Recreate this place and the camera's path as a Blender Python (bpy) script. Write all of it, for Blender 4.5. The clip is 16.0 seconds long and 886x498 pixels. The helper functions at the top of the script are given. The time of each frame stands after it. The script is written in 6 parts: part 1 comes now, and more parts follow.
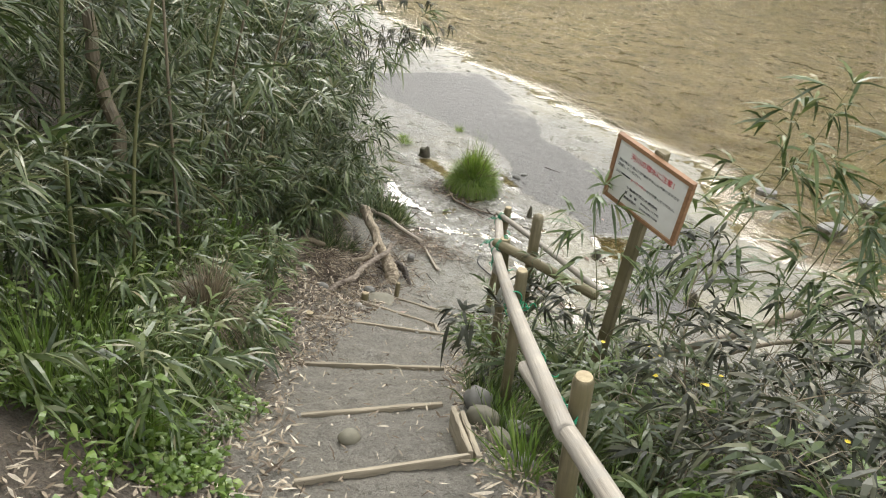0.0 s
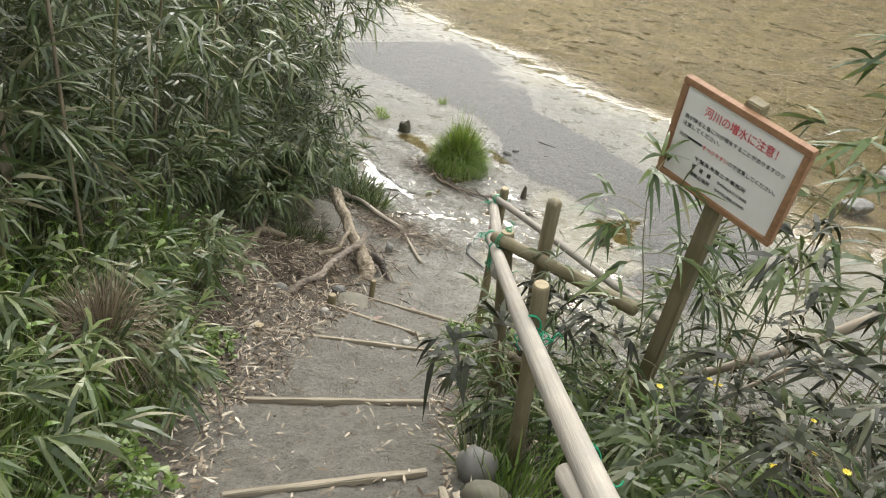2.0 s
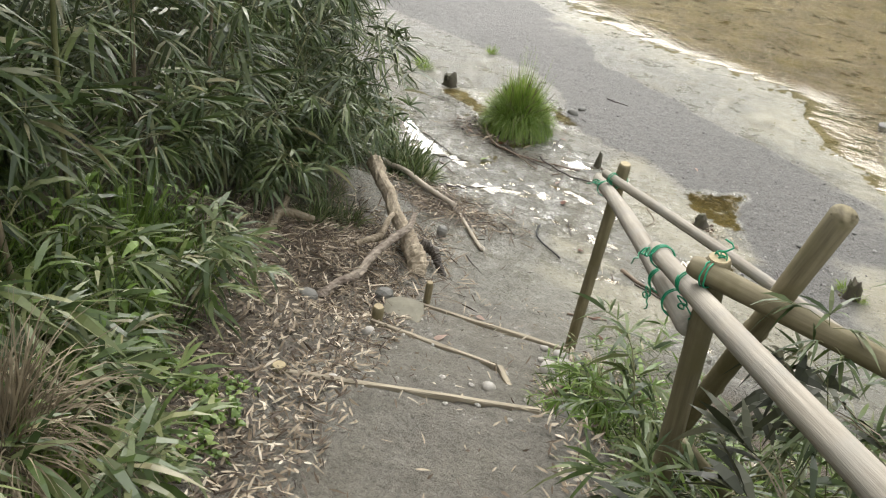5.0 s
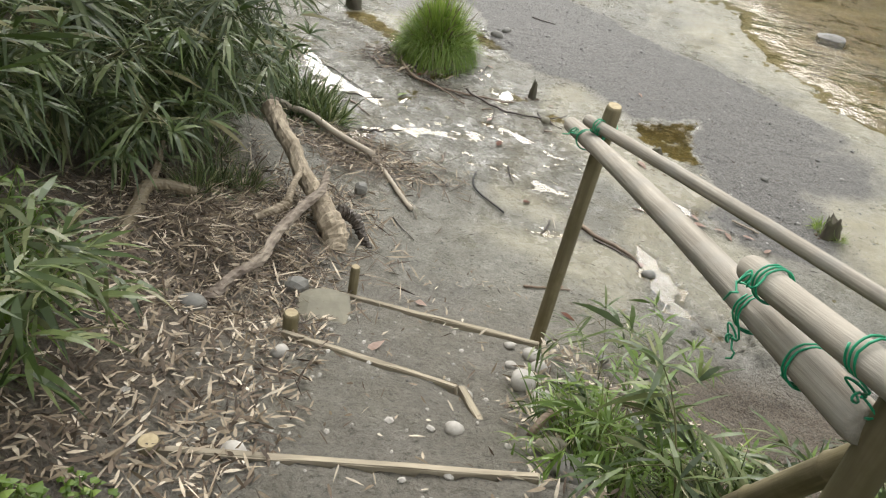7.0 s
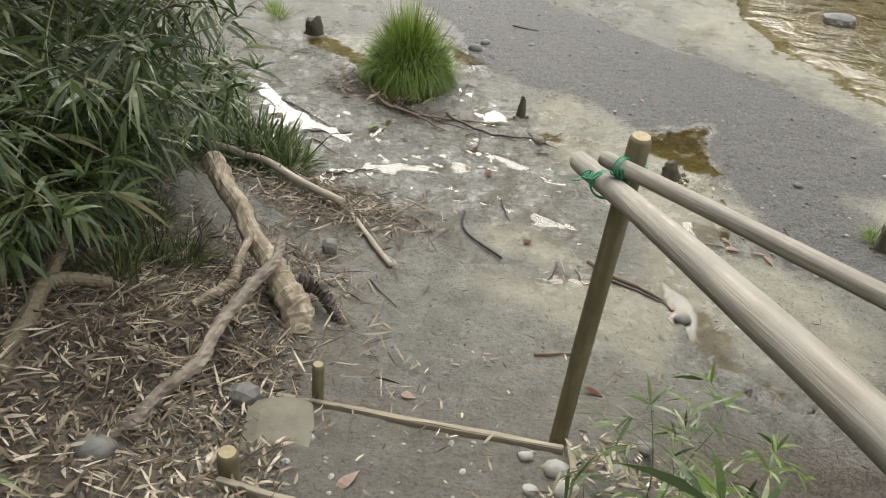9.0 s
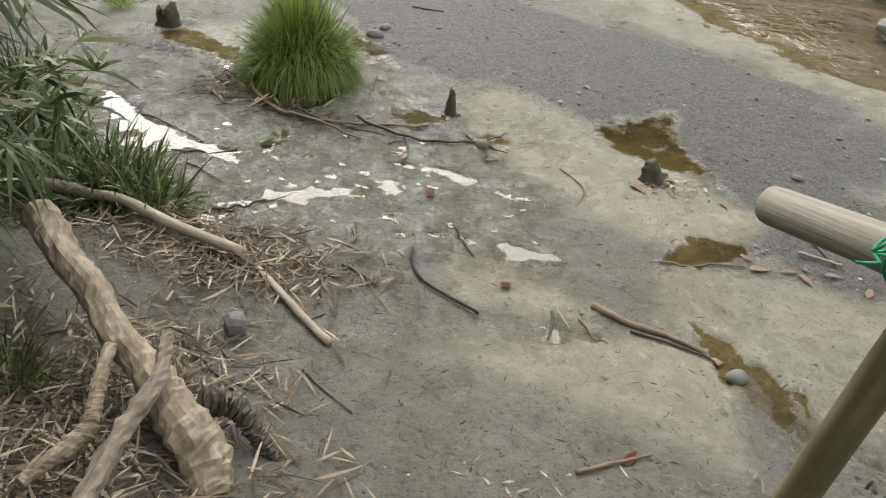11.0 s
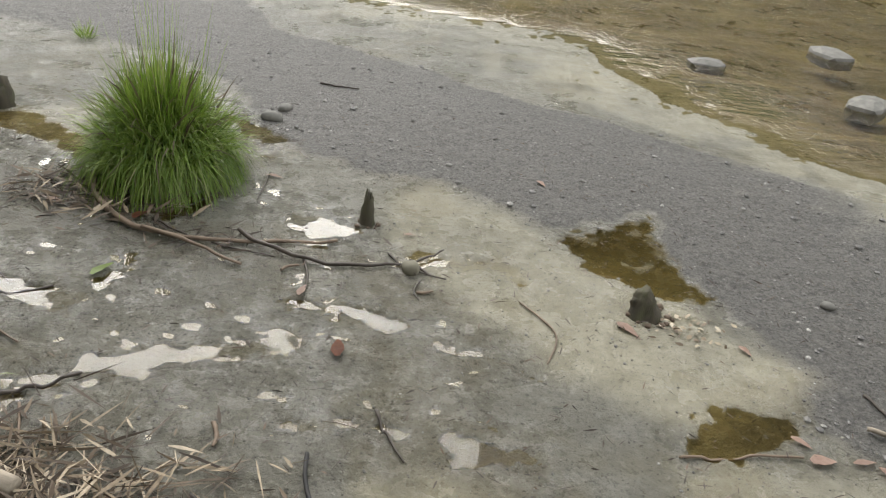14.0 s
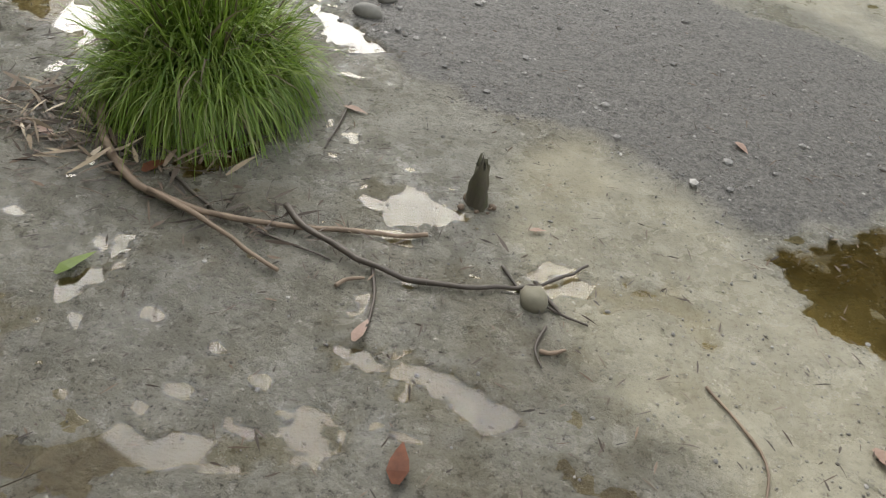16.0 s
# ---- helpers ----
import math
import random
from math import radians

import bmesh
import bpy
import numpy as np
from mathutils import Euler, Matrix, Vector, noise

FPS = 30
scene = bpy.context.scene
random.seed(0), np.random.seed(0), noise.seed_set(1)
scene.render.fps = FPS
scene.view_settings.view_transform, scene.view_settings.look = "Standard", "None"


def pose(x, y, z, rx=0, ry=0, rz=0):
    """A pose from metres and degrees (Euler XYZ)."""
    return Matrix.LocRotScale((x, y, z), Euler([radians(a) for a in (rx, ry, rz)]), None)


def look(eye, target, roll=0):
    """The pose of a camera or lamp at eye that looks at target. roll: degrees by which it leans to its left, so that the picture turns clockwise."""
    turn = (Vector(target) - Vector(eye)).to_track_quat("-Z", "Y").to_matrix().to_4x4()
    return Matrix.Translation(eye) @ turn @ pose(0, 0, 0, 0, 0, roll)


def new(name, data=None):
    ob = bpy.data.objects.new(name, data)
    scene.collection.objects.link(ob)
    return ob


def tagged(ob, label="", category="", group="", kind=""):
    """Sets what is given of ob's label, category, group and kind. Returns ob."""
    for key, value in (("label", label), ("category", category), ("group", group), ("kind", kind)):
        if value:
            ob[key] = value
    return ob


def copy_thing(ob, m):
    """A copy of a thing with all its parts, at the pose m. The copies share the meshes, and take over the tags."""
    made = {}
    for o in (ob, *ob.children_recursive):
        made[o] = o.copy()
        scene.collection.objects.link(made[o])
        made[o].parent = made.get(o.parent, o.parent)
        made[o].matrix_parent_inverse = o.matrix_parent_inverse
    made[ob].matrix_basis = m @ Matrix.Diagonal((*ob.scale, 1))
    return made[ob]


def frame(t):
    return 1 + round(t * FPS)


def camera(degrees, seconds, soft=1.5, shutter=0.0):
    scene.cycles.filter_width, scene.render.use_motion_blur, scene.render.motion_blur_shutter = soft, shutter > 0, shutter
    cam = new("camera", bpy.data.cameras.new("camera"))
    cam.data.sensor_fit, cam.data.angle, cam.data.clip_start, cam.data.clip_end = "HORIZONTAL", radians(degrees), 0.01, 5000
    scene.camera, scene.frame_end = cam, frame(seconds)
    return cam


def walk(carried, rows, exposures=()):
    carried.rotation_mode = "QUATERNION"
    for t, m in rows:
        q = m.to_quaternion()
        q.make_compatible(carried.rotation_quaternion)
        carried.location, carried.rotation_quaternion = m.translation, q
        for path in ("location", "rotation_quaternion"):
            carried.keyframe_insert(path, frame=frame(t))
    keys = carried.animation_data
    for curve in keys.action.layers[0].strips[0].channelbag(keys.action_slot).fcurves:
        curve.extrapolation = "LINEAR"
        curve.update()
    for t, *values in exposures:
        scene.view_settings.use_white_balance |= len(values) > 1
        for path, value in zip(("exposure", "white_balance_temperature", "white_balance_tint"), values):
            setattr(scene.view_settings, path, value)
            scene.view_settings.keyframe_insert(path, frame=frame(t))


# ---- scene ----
cam = camera(59.3, 16.0, 1.1)
PATH = [
    (0, (2.769, -5.068, 3.879), (2.07, -3.416, 2.994), 7.8),
    (0.5, (2.612, -4.809, 3.703), (1.89, -3.101, 2.955), 6.4),
    (1, (2.49, -4.507, 3.629), (1.691, -2.908, 2.732), 6.2),
    (1.5, (2.434, -4.278, 3.6), (1.649, -2.741, 2.591), 7.4),
    (2, (2.363, -4.092, 3.446), (1.713, -2.443, 2.519), 7.5),
    (2.5, (2.208, -3.892, 3.344), (1.488, -2.257, 2.445), 6.3),
    (3, (2.062, -3.678, 3.315), (1.214, -2.146, 2.347), 6.6),
    (3.5, (1.901, -3.528, 3.271), (1.159, -1.967, 2.266), 9.9),
    (3.7, (1.86, -3.473, 3.233), (1.178, -1.891, 2.217), 10.2),
    (5.8, (1.345, -2.594, 2.734), (0.687, -1.028, 1.679), 6.3),
    (6, (1.304, -2.504, 2.709), (0.745, -0.941, 1.594), 8.4),
    (6.5, (1.16, -2.305, 2.662), (0.757, -0.78, 1.433), 9.2),
    (7, (1.081, -2.135, 2.556), (0.686, -0.551, 1.402), 8.7),
    (7.5, (1.04, -1.942, 2.469), (0.729, -0.291, 1.384), 9.3),
    (8, (0.947, -1.743, 2.453), (0.686, -0.09, 1.357), 7.0),
    (8.5, (0.963, -1.556, 2.418), (0.581, 0.053, 1.292), 4.0),
    (9, (0.942, -1.395, 2.309), (0.535, 0.209, 1.185), 3.2),
    (9.2, (0.906, -1.328, 2.268), (0.592, 0.3, 1.151), 2.7),
    (11.3, (0.352, -0.248, 1.814), (0.276, 1.409, 0.696), 4.6),
    (11.5, (0.36, -0.152, 1.808), (0.277, 1.482, 0.658), 4.4),
    (12, (0.364, 0.068, 1.728), (0.368, 1.696, 0.567), 6.3),
    (12.5, (0.268, 0.265, 1.622), (0.313, 1.984, 0.601), 5.0),
    (13, (0.286, 0.389, 1.634), (0.215, 2.109, 0.616), 3.6),
    (13.5, (0.355, 0.555, 1.618), (0.425, 2.263, 0.579), 3.9),
    (14, (0.333, 0.725, 1.504), (0.431, 2.487, 0.562), 6.4),
    (14.5, (0.273, 0.988, 1.423), (0.358, 2.723, 0.432), 6.0),
    (15, (0.28, 1.223, 1.355), (0.221, 2.825, 0.16), 7.3),
    (15.5, (0.26, 1.527, 1.332), (0.251, 3.114, 0.115), 9.3),
    (16, (0.275, 1.879, 1.297), (0.113, 3.427, 0.041), 6.9),
]
walk(cam, [(t, look(e, g, r)) for t, e, g, r in PATH],
     [(0, 1.02), (3.5, 1.06), (6.0, 1.08), (9.0, 0.84), (12.5, 0.70), (14.5, 0.70), (16.0, 0.76)])

# ---- sky, sun and exposure ----
world = bpy.data.worlds.new("overcast_sky")
scene.world = world
world.use_nodes = True
wt = world.node_tree
wt.nodes.clear()
w_out = wt.nodes.new("ShaderNodeOutputWorld")
w_sky = wt.nodes.new("ShaderNodeTexSky")
w_sky.sky_type = "NISHITA"
w_sky.sun_disc = False
w_sky.sun_elevation = radians(38)
w_sky.sun_rotation = radians(-17)
w_sky.dust_density = 1.5
w_bg = wt.nodes.new("ShaderNodeBackground")
w_bg.inputs["Strength"].default_value = 0.06
wt.links.new(w_sky.outputs[0], w_bg.inputs["Color"])
w_cloud = wt.nodes.new("ShaderNodeBackground")          # even white cloud layer
w_cloud.inputs["Color"].default_value = (1.0, 0.985, 0.955, 1)
w_cloud.inputs["Strength"].default_value = 0.88
w_add = wt.nodes.new("ShaderNodeAddShader")
wt.links.new(w_bg.outputs[0], w_add.inputs[0])
wt.links.new(w_cloud.outputs[0], w_add.inputs[1])
wt.links.new(w_add.outputs[0], w_out.inputs["Surface"])

sun_data = bpy.data.lights.new("sun", "SUN")
sun_data.energy = 2.1
sun_data.angle = radians(42)
sun_data.color = (1.0, 0.975, 0.94)
sun = new("sun", sun_data)
sun.matrix_world = look((-9.5, 30, 23.5), (0, 0, 0))

# ---- materials ----
def material(name):
    m = bpy.data.materials.new(name)
    m.use_nodes = True
    nt = m.node_tree
    return m, nt, nt.nodes["Principled BSDF"]


def node(nt, kind, **values):
    n = nt.nodes.new(kind)
    for k, v in values.items():
        n.inputs[k.replace("_", " ")].default_value = v
    return n


def ramp(nt, source, stops):
    r = nt.nodes.new("ShaderNodeValToRGB")
    els = r.color_ramp.elements
    while len(els) < len(stops):
        els.new(0.5)
    for e, (p, c) in zip(els, stops):
        e.position = p
        e.color = (*c, 1) if len(c) == 3 else c
    nt.links.new(source, r.inputs[0])
    return r.outputs[0]


def grey(a):
    return (a, a, a)


def blend(nt, factor, a, b, how="MIX"):
    n = nt.nodes.new("ShaderNodeMix")
    n.data_type, n.blend_type = "RGBA", how
    for sock, v in ((n.inputs[0], factor), (n.inputs[6], a), (n.inputs[7], b)):
        if isinstance(v, (int, float)):
            sock.default_value = v
        elif isinstance(v, tuple):
            sock.default_value = (*v, 1)
        else:
            nt.links.new(v, sock)
    return n.outputs[2]


def coords(nt, scale, kind="Object"):
    tc = nt.nodes.new("ShaderNodeTexCoord")
    mp = nt.nodes.new("ShaderNodeMapping")
    mp.inputs["Scale"].default_value = scale
    nt.links.new(tc.outputs[kind], mp.inputs[0])
    return mp.outputs[0]


def noise_tex(nt, vec, scale, detail=5, rough=0.6):
    n = node(nt, "ShaderNodeTexNoise", Scale=scale, Detail=detail, Roughness=rough)
    nt.links.new(vec, n.inputs["Vector"])
    return n.outputs[0]


def relief(nt, bsdf, height, strength, distance):
    b = node(nt, "ShaderNodeBump", Strength=strength, Distance=distance)
    nt.links.new(height, b.inputs["Height"])
    nt.links.new(b.outputs[0], bsdf.inputs["Normal"])


def wood(name, dark, light, rough=0.8, grain=(60, 60, 3), moss=None, bump=0.5):
    """Round or sawn wood; the grain runs along the local z axis."""
    m, nt, p = material(name)
    v = coords(nt, grain)
    fine = noise_tex(nt, v, 1.0, 6, 0.65)
    big = noise_tex(nt, coords(nt, (5, 5, 2.5)), 1.0, 4)
    info = nt.nodes.new("ShaderNodeObjectInfo")
    c = ramp(nt, fine, [(0.3, dark), (0.7, light)])
    c = blend(nt, ramp(nt, big, [(0.35, grey(0.0)), (0.7, grey(0.55))]), c, tuple(a * 0.6 for a in dark))
    c = blend(nt, ramp(nt, info.outputs["Random"], [(0, grey(0.0)), (1, grey(0.35))]), c, tuple(a * 0.7 for a in light))
    if moss:
        mm = noise_tex(nt, coords(nt, (9, 9, 9)), 1.0, 4)
        c = blend(nt, ramp(nt, mm, [(0.45, grey(0.0)), (0.62, grey(0.8))]), c, moss)
    nt.links.new(c, p.inputs["Base Color"])
    p.inputs["Roughness"].default_value = rough
    relief(nt, p, fine, bump, 0.004)
    return m


def foliage(name, stops, rough=0.45, through_light=0.25):
    """Leaves: colour varies leaf by leaf and plant by plant."""
    m, nt, p = material(name)
    geo = nt.nodes.new("ShaderNodeNewGeometry")
    c = ramp(nt, geo.outputs["Random Per Island"], stops)
    info = nt.nodes.new("ShaderNodeObjectInfo")
    c = blend(nt, ramp(nt, info.outputs["Random"], [(0, grey(0.0)), (1, grey(0.4))]), c, tuple(a * 0.6 for a in stops[0][1]))
    streak = noise_tex(nt, coords(nt, (40, 40, 40)), 1.0, 3)
    c = blend(nt, ramp(nt, streak, [(0.3, grey(0.25)), (0.7, grey(0.0))]), c, (0.02, 0.025, 0.01))
    nt.links.new(c, p.inputs["Base Color"])
    p.inputs["Roughness"].default_value = rough
    tr = nt.nodes.new("ShaderNodeBsdfTranslucent")
    nt.links.new(c, tr.inputs["Color"])
    mx = nt.nodes.new("ShaderNodeMixShader")
    mx.inputs[0].default_value = through_light
    nt.links.new(p.outputs[0], mx.inputs[1])
    nt.links.new(tr.outputs[0], mx.inputs[2])
    nt.links.new(mx.outputs[0], nt.nodes["Material Output"].inputs["Surface"])
    return m


def plain(name, dark, light, rough=0.8, scale=30.0, bump=0.4, metal=0.0):
    m, nt, p = material(name)
    f = noise_tex(nt, coords(nt, (1, 1, 1)), scale, 6)
    info = nt.nodes.new("ShaderNodeObjectInfo")
    c = ramp(nt, f, [(0.3, dark), (0.7, light)])
    c = blend(nt, ramp(nt, info.outputs["Random"], [(0, grey(0.0)), (1, grey(0.4))]), c, tuple(a * 0.55 for a in light))
    nt.links.new(c, p.inputs["Base Color"])
    p.inputs["Roughness"].default_value = rough
    p.inputs["Metallic"].default_value = metal
    relief(nt, p, f, bump, 0.006)
    return m


def litter_material(name, stops, rough=0.75):
    m, nt, p = material(name)
    geo = nt.nodes.new("ShaderNodeNewGeometry")
    c = ramp(nt, geo.outputs["Random Per Island"], stops)
    f = noise_tex(nt, coords(nt, (60, 60, 60)), 1.0, 3)
    c = blend(nt, ramp(nt, f, [(0.35, grey(0.35)), (0.65, grey(0.0))]), c, (0.06, 0.045, 0.03))
    nt.links.new(c, p.inputs["Base Color"])
    p.inputs["Roughness"].default_value = rough
    return m


def ground_material():
    """Wet silt, gravel, sandstone slab and bank soil, told apart by the zones stored on the sheet."""
    m, nt, p = material("riverside_ground")
    att = nt.nodes.new("ShaderNodeAttribute")
    att.attribute_name = "zones"
    sep = nt.nodes.new("ShaderNodeSeparateColor")
    nt.links.new(att.outputs["Color"], sep.inputs[0])
    v = coords(nt, (1, 1, 1))
    large = noise_tex(nt, v, 1.3, 6, 0.6)
    mid = noise_tex(nt, v, 9, 7, 0.65)
    fine = noise_tex(nt, v, 70, 6, 0.7)
    crumb = noise_tex(nt, v, 38, 8, 0.75)
    hole_shade = noise_tex(nt, v, 85, 5, 0.65)
    mud = ramp(nt, mid, [(0.3, (0.17, 0.159, 0.122)), (0.5, (0.236, 0.223, 0.176)), (0.7, (0.30, 0.285, 0.228))])
    mud = blend(nt, ramp(nt, large, [(0.4, grey(0.0)), (0.65, grey(0.5))]), mud, (0.185, 0.18, 0.158))
    mud = blend(nt, ramp(nt, crumb, [(0.37, grey(0.8)), (0.45, grey(0.0))]), mud, (0.06, 0.056, 0.045))
    mud = blend(nt, ramp(nt, crumb, [(0.56, grey(0.0)), (0.64, grey(0.7))]), mud, (0.34, 0.325, 0.27))
    slab = ramp(nt, mid, [(0.25, (0.165, 0.15, 0.096)), (0.5, (0.225, 0.207, 0.143)), (0.75, (0.285, 0.265, 0.192))])
    slab = blend(nt, ramp(nt, crumb, [(0.38, grey(0.5)), (0.46, grey(0.0))]), slab, (0.16, 0.145, 0.095))
    grav = ramp(nt, fine, [(0.3, (0.062, 0.058, 0.050)), (0.5, (0.142, 0.135, 0.118)), (0.72, (0.24, 0.229, 0.202))])
    grav = blend(nt, ramp(nt, crumb, [(0.40, grey(0.6)), (0.5, grey(0.0))]), grav, (0.05, 0.048, 0.044))
    soil = ramp(nt, fine, [(0.25, (0.055, 0.042, 0.028)), (0.5, (0.13, 0.105, 0.075)), (0.75, (0.22, 0.185, 0.14))])
    tread = ramp(nt, mid, [(0.3, (0.15, 0.135, 0.108)), (0.7, (0.26, 0.24, 0.2))])
    soil = blend(nt, ramp(nt, crumb, [(0.45, grey(0.0)), (0.65, grey(0.4))]), soil, tread)
    c = blend(nt, sep.outputs[0], mud, slab)
    c = blend(nt, sep.outputs[1], c, grav)
    c = blend(nt, sep.outputs[2], c, soil)
    c = blend(nt, ramp(nt, fine, [(0.33, grey(0.55)), (0.45, grey(0.0))]), c, (0.05, 0.047, 0.038))
    # dark specks painted into the colour for the shade in small holes
    c = blend(nt, ramp(nt, hole_shade, [(0.30, grey(0.85)), (0.38, grey(0.0))]), c, (0.035, 0.032, 0.026))
    bed = ramp(nt, mid, [(0.3, (0.062, 0.046, 0.014)), (0.55, (0.112, 0.083, 0.027)), (0.8, (0.165, 0.126, 0.05))])
    bed = blend(nt, ramp(nt, large, [(0.43, grey(0.0)), (0.6, grey(0.7))]), bed, (0.24, 0.205, 0.10))
    c = blend(nt, att.outputs["Alpha"], c, bed)
    nt.links.new(c, p.inputs["Base Color"])
    # wet film: smooth where water stands in the pores, dull on gravel and soil
    film = ramp(nt, noise_tex(nt, v, 2.6, 7, 0.7), [(0.38, grey(0.22)), (0.62, grey(0.60))])
    wet = nt.nodes.new("ShaderNodeAttribute")
    wet.attribute_name = "wetness"
    film = blend(nt, wet.outputs["Fac"], film, ramp(nt, mid, [(0.4, grey(0.10)), (0.65, grey(0.36))]))
    dry = blend(nt, sep.outputs[2], film, (0.9, 0.9, 0.9))
    dry = blend(nt, sep.outputs[1], dry, (0.62, 0.62, 0.62))
    nt.links.new(dry, p.inputs["Roughness"])
    h = nt.nodes.new("ShaderNodeMath")
    h.operation = "ADD"
    nt.links.new(crumb, h.inputs[0])
    nt.links.new(mid, h.inputs[1])
    h2 = nt.nodes.new("ShaderNodeMath")
    h2.operation = "MULTIPLY_ADD"
    h2.inputs[1].default_value = 0.5
    nt.links.new(fine, h2.inputs[0])
    nt.links.new(h.outputs[0], h2.inputs[2])
    rough_here = ramp(nt, sep.outputs[0], [(0.0, grey(1.0)), (1.0, grey(0.45))])
    b = node(nt, "ShaderNodeBump", Strength=1.0, Distance=0.03)
    nt.links.new(rough_here, b.inputs["Strength"])
    nt.links.new(h2.outputs[0], b.inputs["Height"])
    nt.links.new(b.outputs[0], p.inputs["Normal"])
    # thin water film over the mud
    patch = noise_tex(nt, v, 5.5, 12, 0.8)
    lace = noise_tex(nt, v, 17, 8, 0.7)
    gloss = ramp(nt, patch, [(0.52, grey(0.0)), (0.545, grey(0.3)), (0.62, grey(0.55))])
    gloss = blend(nt, ramp(nt, lace, [(0.54, grey(0.0)), (0.58, grey(0.35))]), gloss, (0.7, 0.7, 0.7))
    wetter = ramp(nt, patch, [(0.485, grey(0.04)), (0.51, grey(0.7)), (0.60, grey(1.0))])
    gloss = blend(nt, wet.outputs["Fac"], gloss, wetter)
    gloss = blend(nt, ramp(nt, sep.outputs[0], [(0, grey(0.0)), (1, grey(0.75))]), gloss, (0.05, 0.05, 0.05))
    gloss = blend(nt, sep.outputs[2], gloss, (0.0, 0.0, 0.0))
    gloss = blend(nt, sep.outputs[1], gloss, (0.03, 0.03, 0.03))
    gloss = blend(nt, ramp(nt, att.outputs["Alpha"], [(0.26, grey(0.0)), (0.34, grey(1.0))]), gloss, (0.0, 0.0, 0.0))
    nt.links.new(gloss, p.inputs["Coat Weight"])
    p.inputs["Coat Roughness"].default_value = 0.10
    p.inputs["Coat IOR"].default_value = 1.4
    cb = node(nt, "ShaderNodeBump", Strength=0.9, Distance=0.012)
    nt.links.new(noise_tex(nt, v, 48, 7, 0.66), cb.inputs["Height"])
    nt.links.new(cb.outputs[0], p.inputs["Coat Normal"])
    return m


def water_material():
    m, nt, p = material("shallow_water")
    nt.nodes.remove(p)
    att = nt.nodes.new("ShaderNodeAttribute")
    att.attribute_name = "flow"
    v = coords(nt, (1, 1, 1))
    ripple = noise_tex(nt, coords(nt, (0.9, 2.4, 1)), 1.9, 4, 0.55)
    small = noise_tex(nt, v, 9, 3, 0.6)
    s = nt.nodes.new("ShaderNodeMath")
    s.operation = "MULTIPLY_ADD"
    s.inputs[1].default_value = 0.4
    nt.links.new(small, s.inputs[0])
    nt.links.new(ripple, s.inputs[2])
    s2 = nt.nodes.new("ShaderNodeMath")
    s2.operation = "MULTIPLY"
    nt.links.new(s.outputs[0], s2.inputs[0])
    nt.links.new(att.outputs["Fac"], s2.inputs[1])
    b = node(nt, "ShaderNodeBump", Strength=1.0, Distance=0.38)
    nt.links.new(s2.outputs[0], b.inputs["Height"])
    gl = node(nt, "ShaderNodeBsdfGlossy", Roughness=0.03)
    gl.inputs["Color"].default_value = (1, 1, 1, 1)
    tr = nt.nodes.new("ShaderNodeBsdfTransparent")
    tr.inputs["Color"].default_value = (0.80, 0.73, 0.52, 1)
    fr = node(nt, "ShaderNodeFresnel", IOR=1.333)
    nt.links.new(b.outputs[0], gl.inputs["Normal"])
    nt.links.new(b.outputs[0], fr.inputs["Normal"])
    mx = nt.nodes.new("ShaderNodeMixShader")
    nt.links.new(fr.outputs[0], mx.inputs[0])
    nt.links.new(tr.outputs[0], mx.inputs[1])
    nt.links.new(gl.outputs[0], mx.inputs[2])
    nt.links.new(mx.outputs[0], nt.nodes["Material Output"].inputs["Surface"])
    return m


GROUND = ground_material()
WATER = water_material()
RAIL_WOOD = wood("weathered_grey_log", (0.17, 0.145, 0.11), (0.47, 0.425, 0.345), 0.8, (75, 75, 2), (0.27, 0.25, 0.21), 0.8)
POST_WOOD = wood("olive_brown_post_wood", (0.10, 0.082, 0.042), (0.28, 0.235, 0.135), 0.75, (60, 60, 3), (0.13, 0.11, 0.05))
POST_TOP = plain("sawn_post_end", (0.28, 0.22, 0.12), (0.45, 0.37, 0.22), 0.8, 60)
BOARD_WOOD = wood("weathered_step_board", (0.20, 0.17, 0.115), (0.50, 0.43, 0.31), 0.85, (60, 60, 3))
DRIFT_WOOD = wood("bleached_driftwood", (0.15, 0.12, 0.085), (0.62, 0.54, 0.42), 0.85, (30, 30, 5), None, 0.9)
BARK = wood("dark_wet_branch", (0.035, 0.027, 0.02), (0.10, 0.08, 0.06), 0.6, (40, 40, 5), None, 0.8)
TWIG = wood("brown_twig", (0.10, 0.07, 0.045), (0.30, 0.22, 0.15), 0.7, (40, 40, 6))
STUMP_WOOD = wood("mossy_rotten_stump", (0.03, 0.026, 0.018), (0.09, 0.075, 0.045), 0.8, (50, 50, 6), (0.055, 0.06, 0.018), 1.0)
PALE_DRIFT = wood("flaking_pale_driftwood", (0.09, 0.068, 0.045), (0.62, 0.52, 0.37), 0.9, (34, 34, 9), (0.16, 0.125, 0.08), 1.0)
BARKY_DRIFT = wood("driftwood_with_dark_bark", (0.05, 0.038, 0.03), (0.50, 0.42, 0.32), 0.9, (36, 36, 7), (0.12, 0.09, 0.07), 1.0)
CULM = wood("olive_bamboo_culm", (0.09, 0.10, 0.035), (0.22, 0.21, 0.09), 0.5, (20, 20, 2))
DRY_CULM = wood("dry_brown_culm", (0.10, 0.08, 0.05), (0.25, 0.20, 0.12), 0.6, (20, 20, 2))
TIE = plain("green_plastic_wire", (0.0, 0.20, 0.09), (0.01, 0.32, 0.15), 0.35, 50, 0.05)
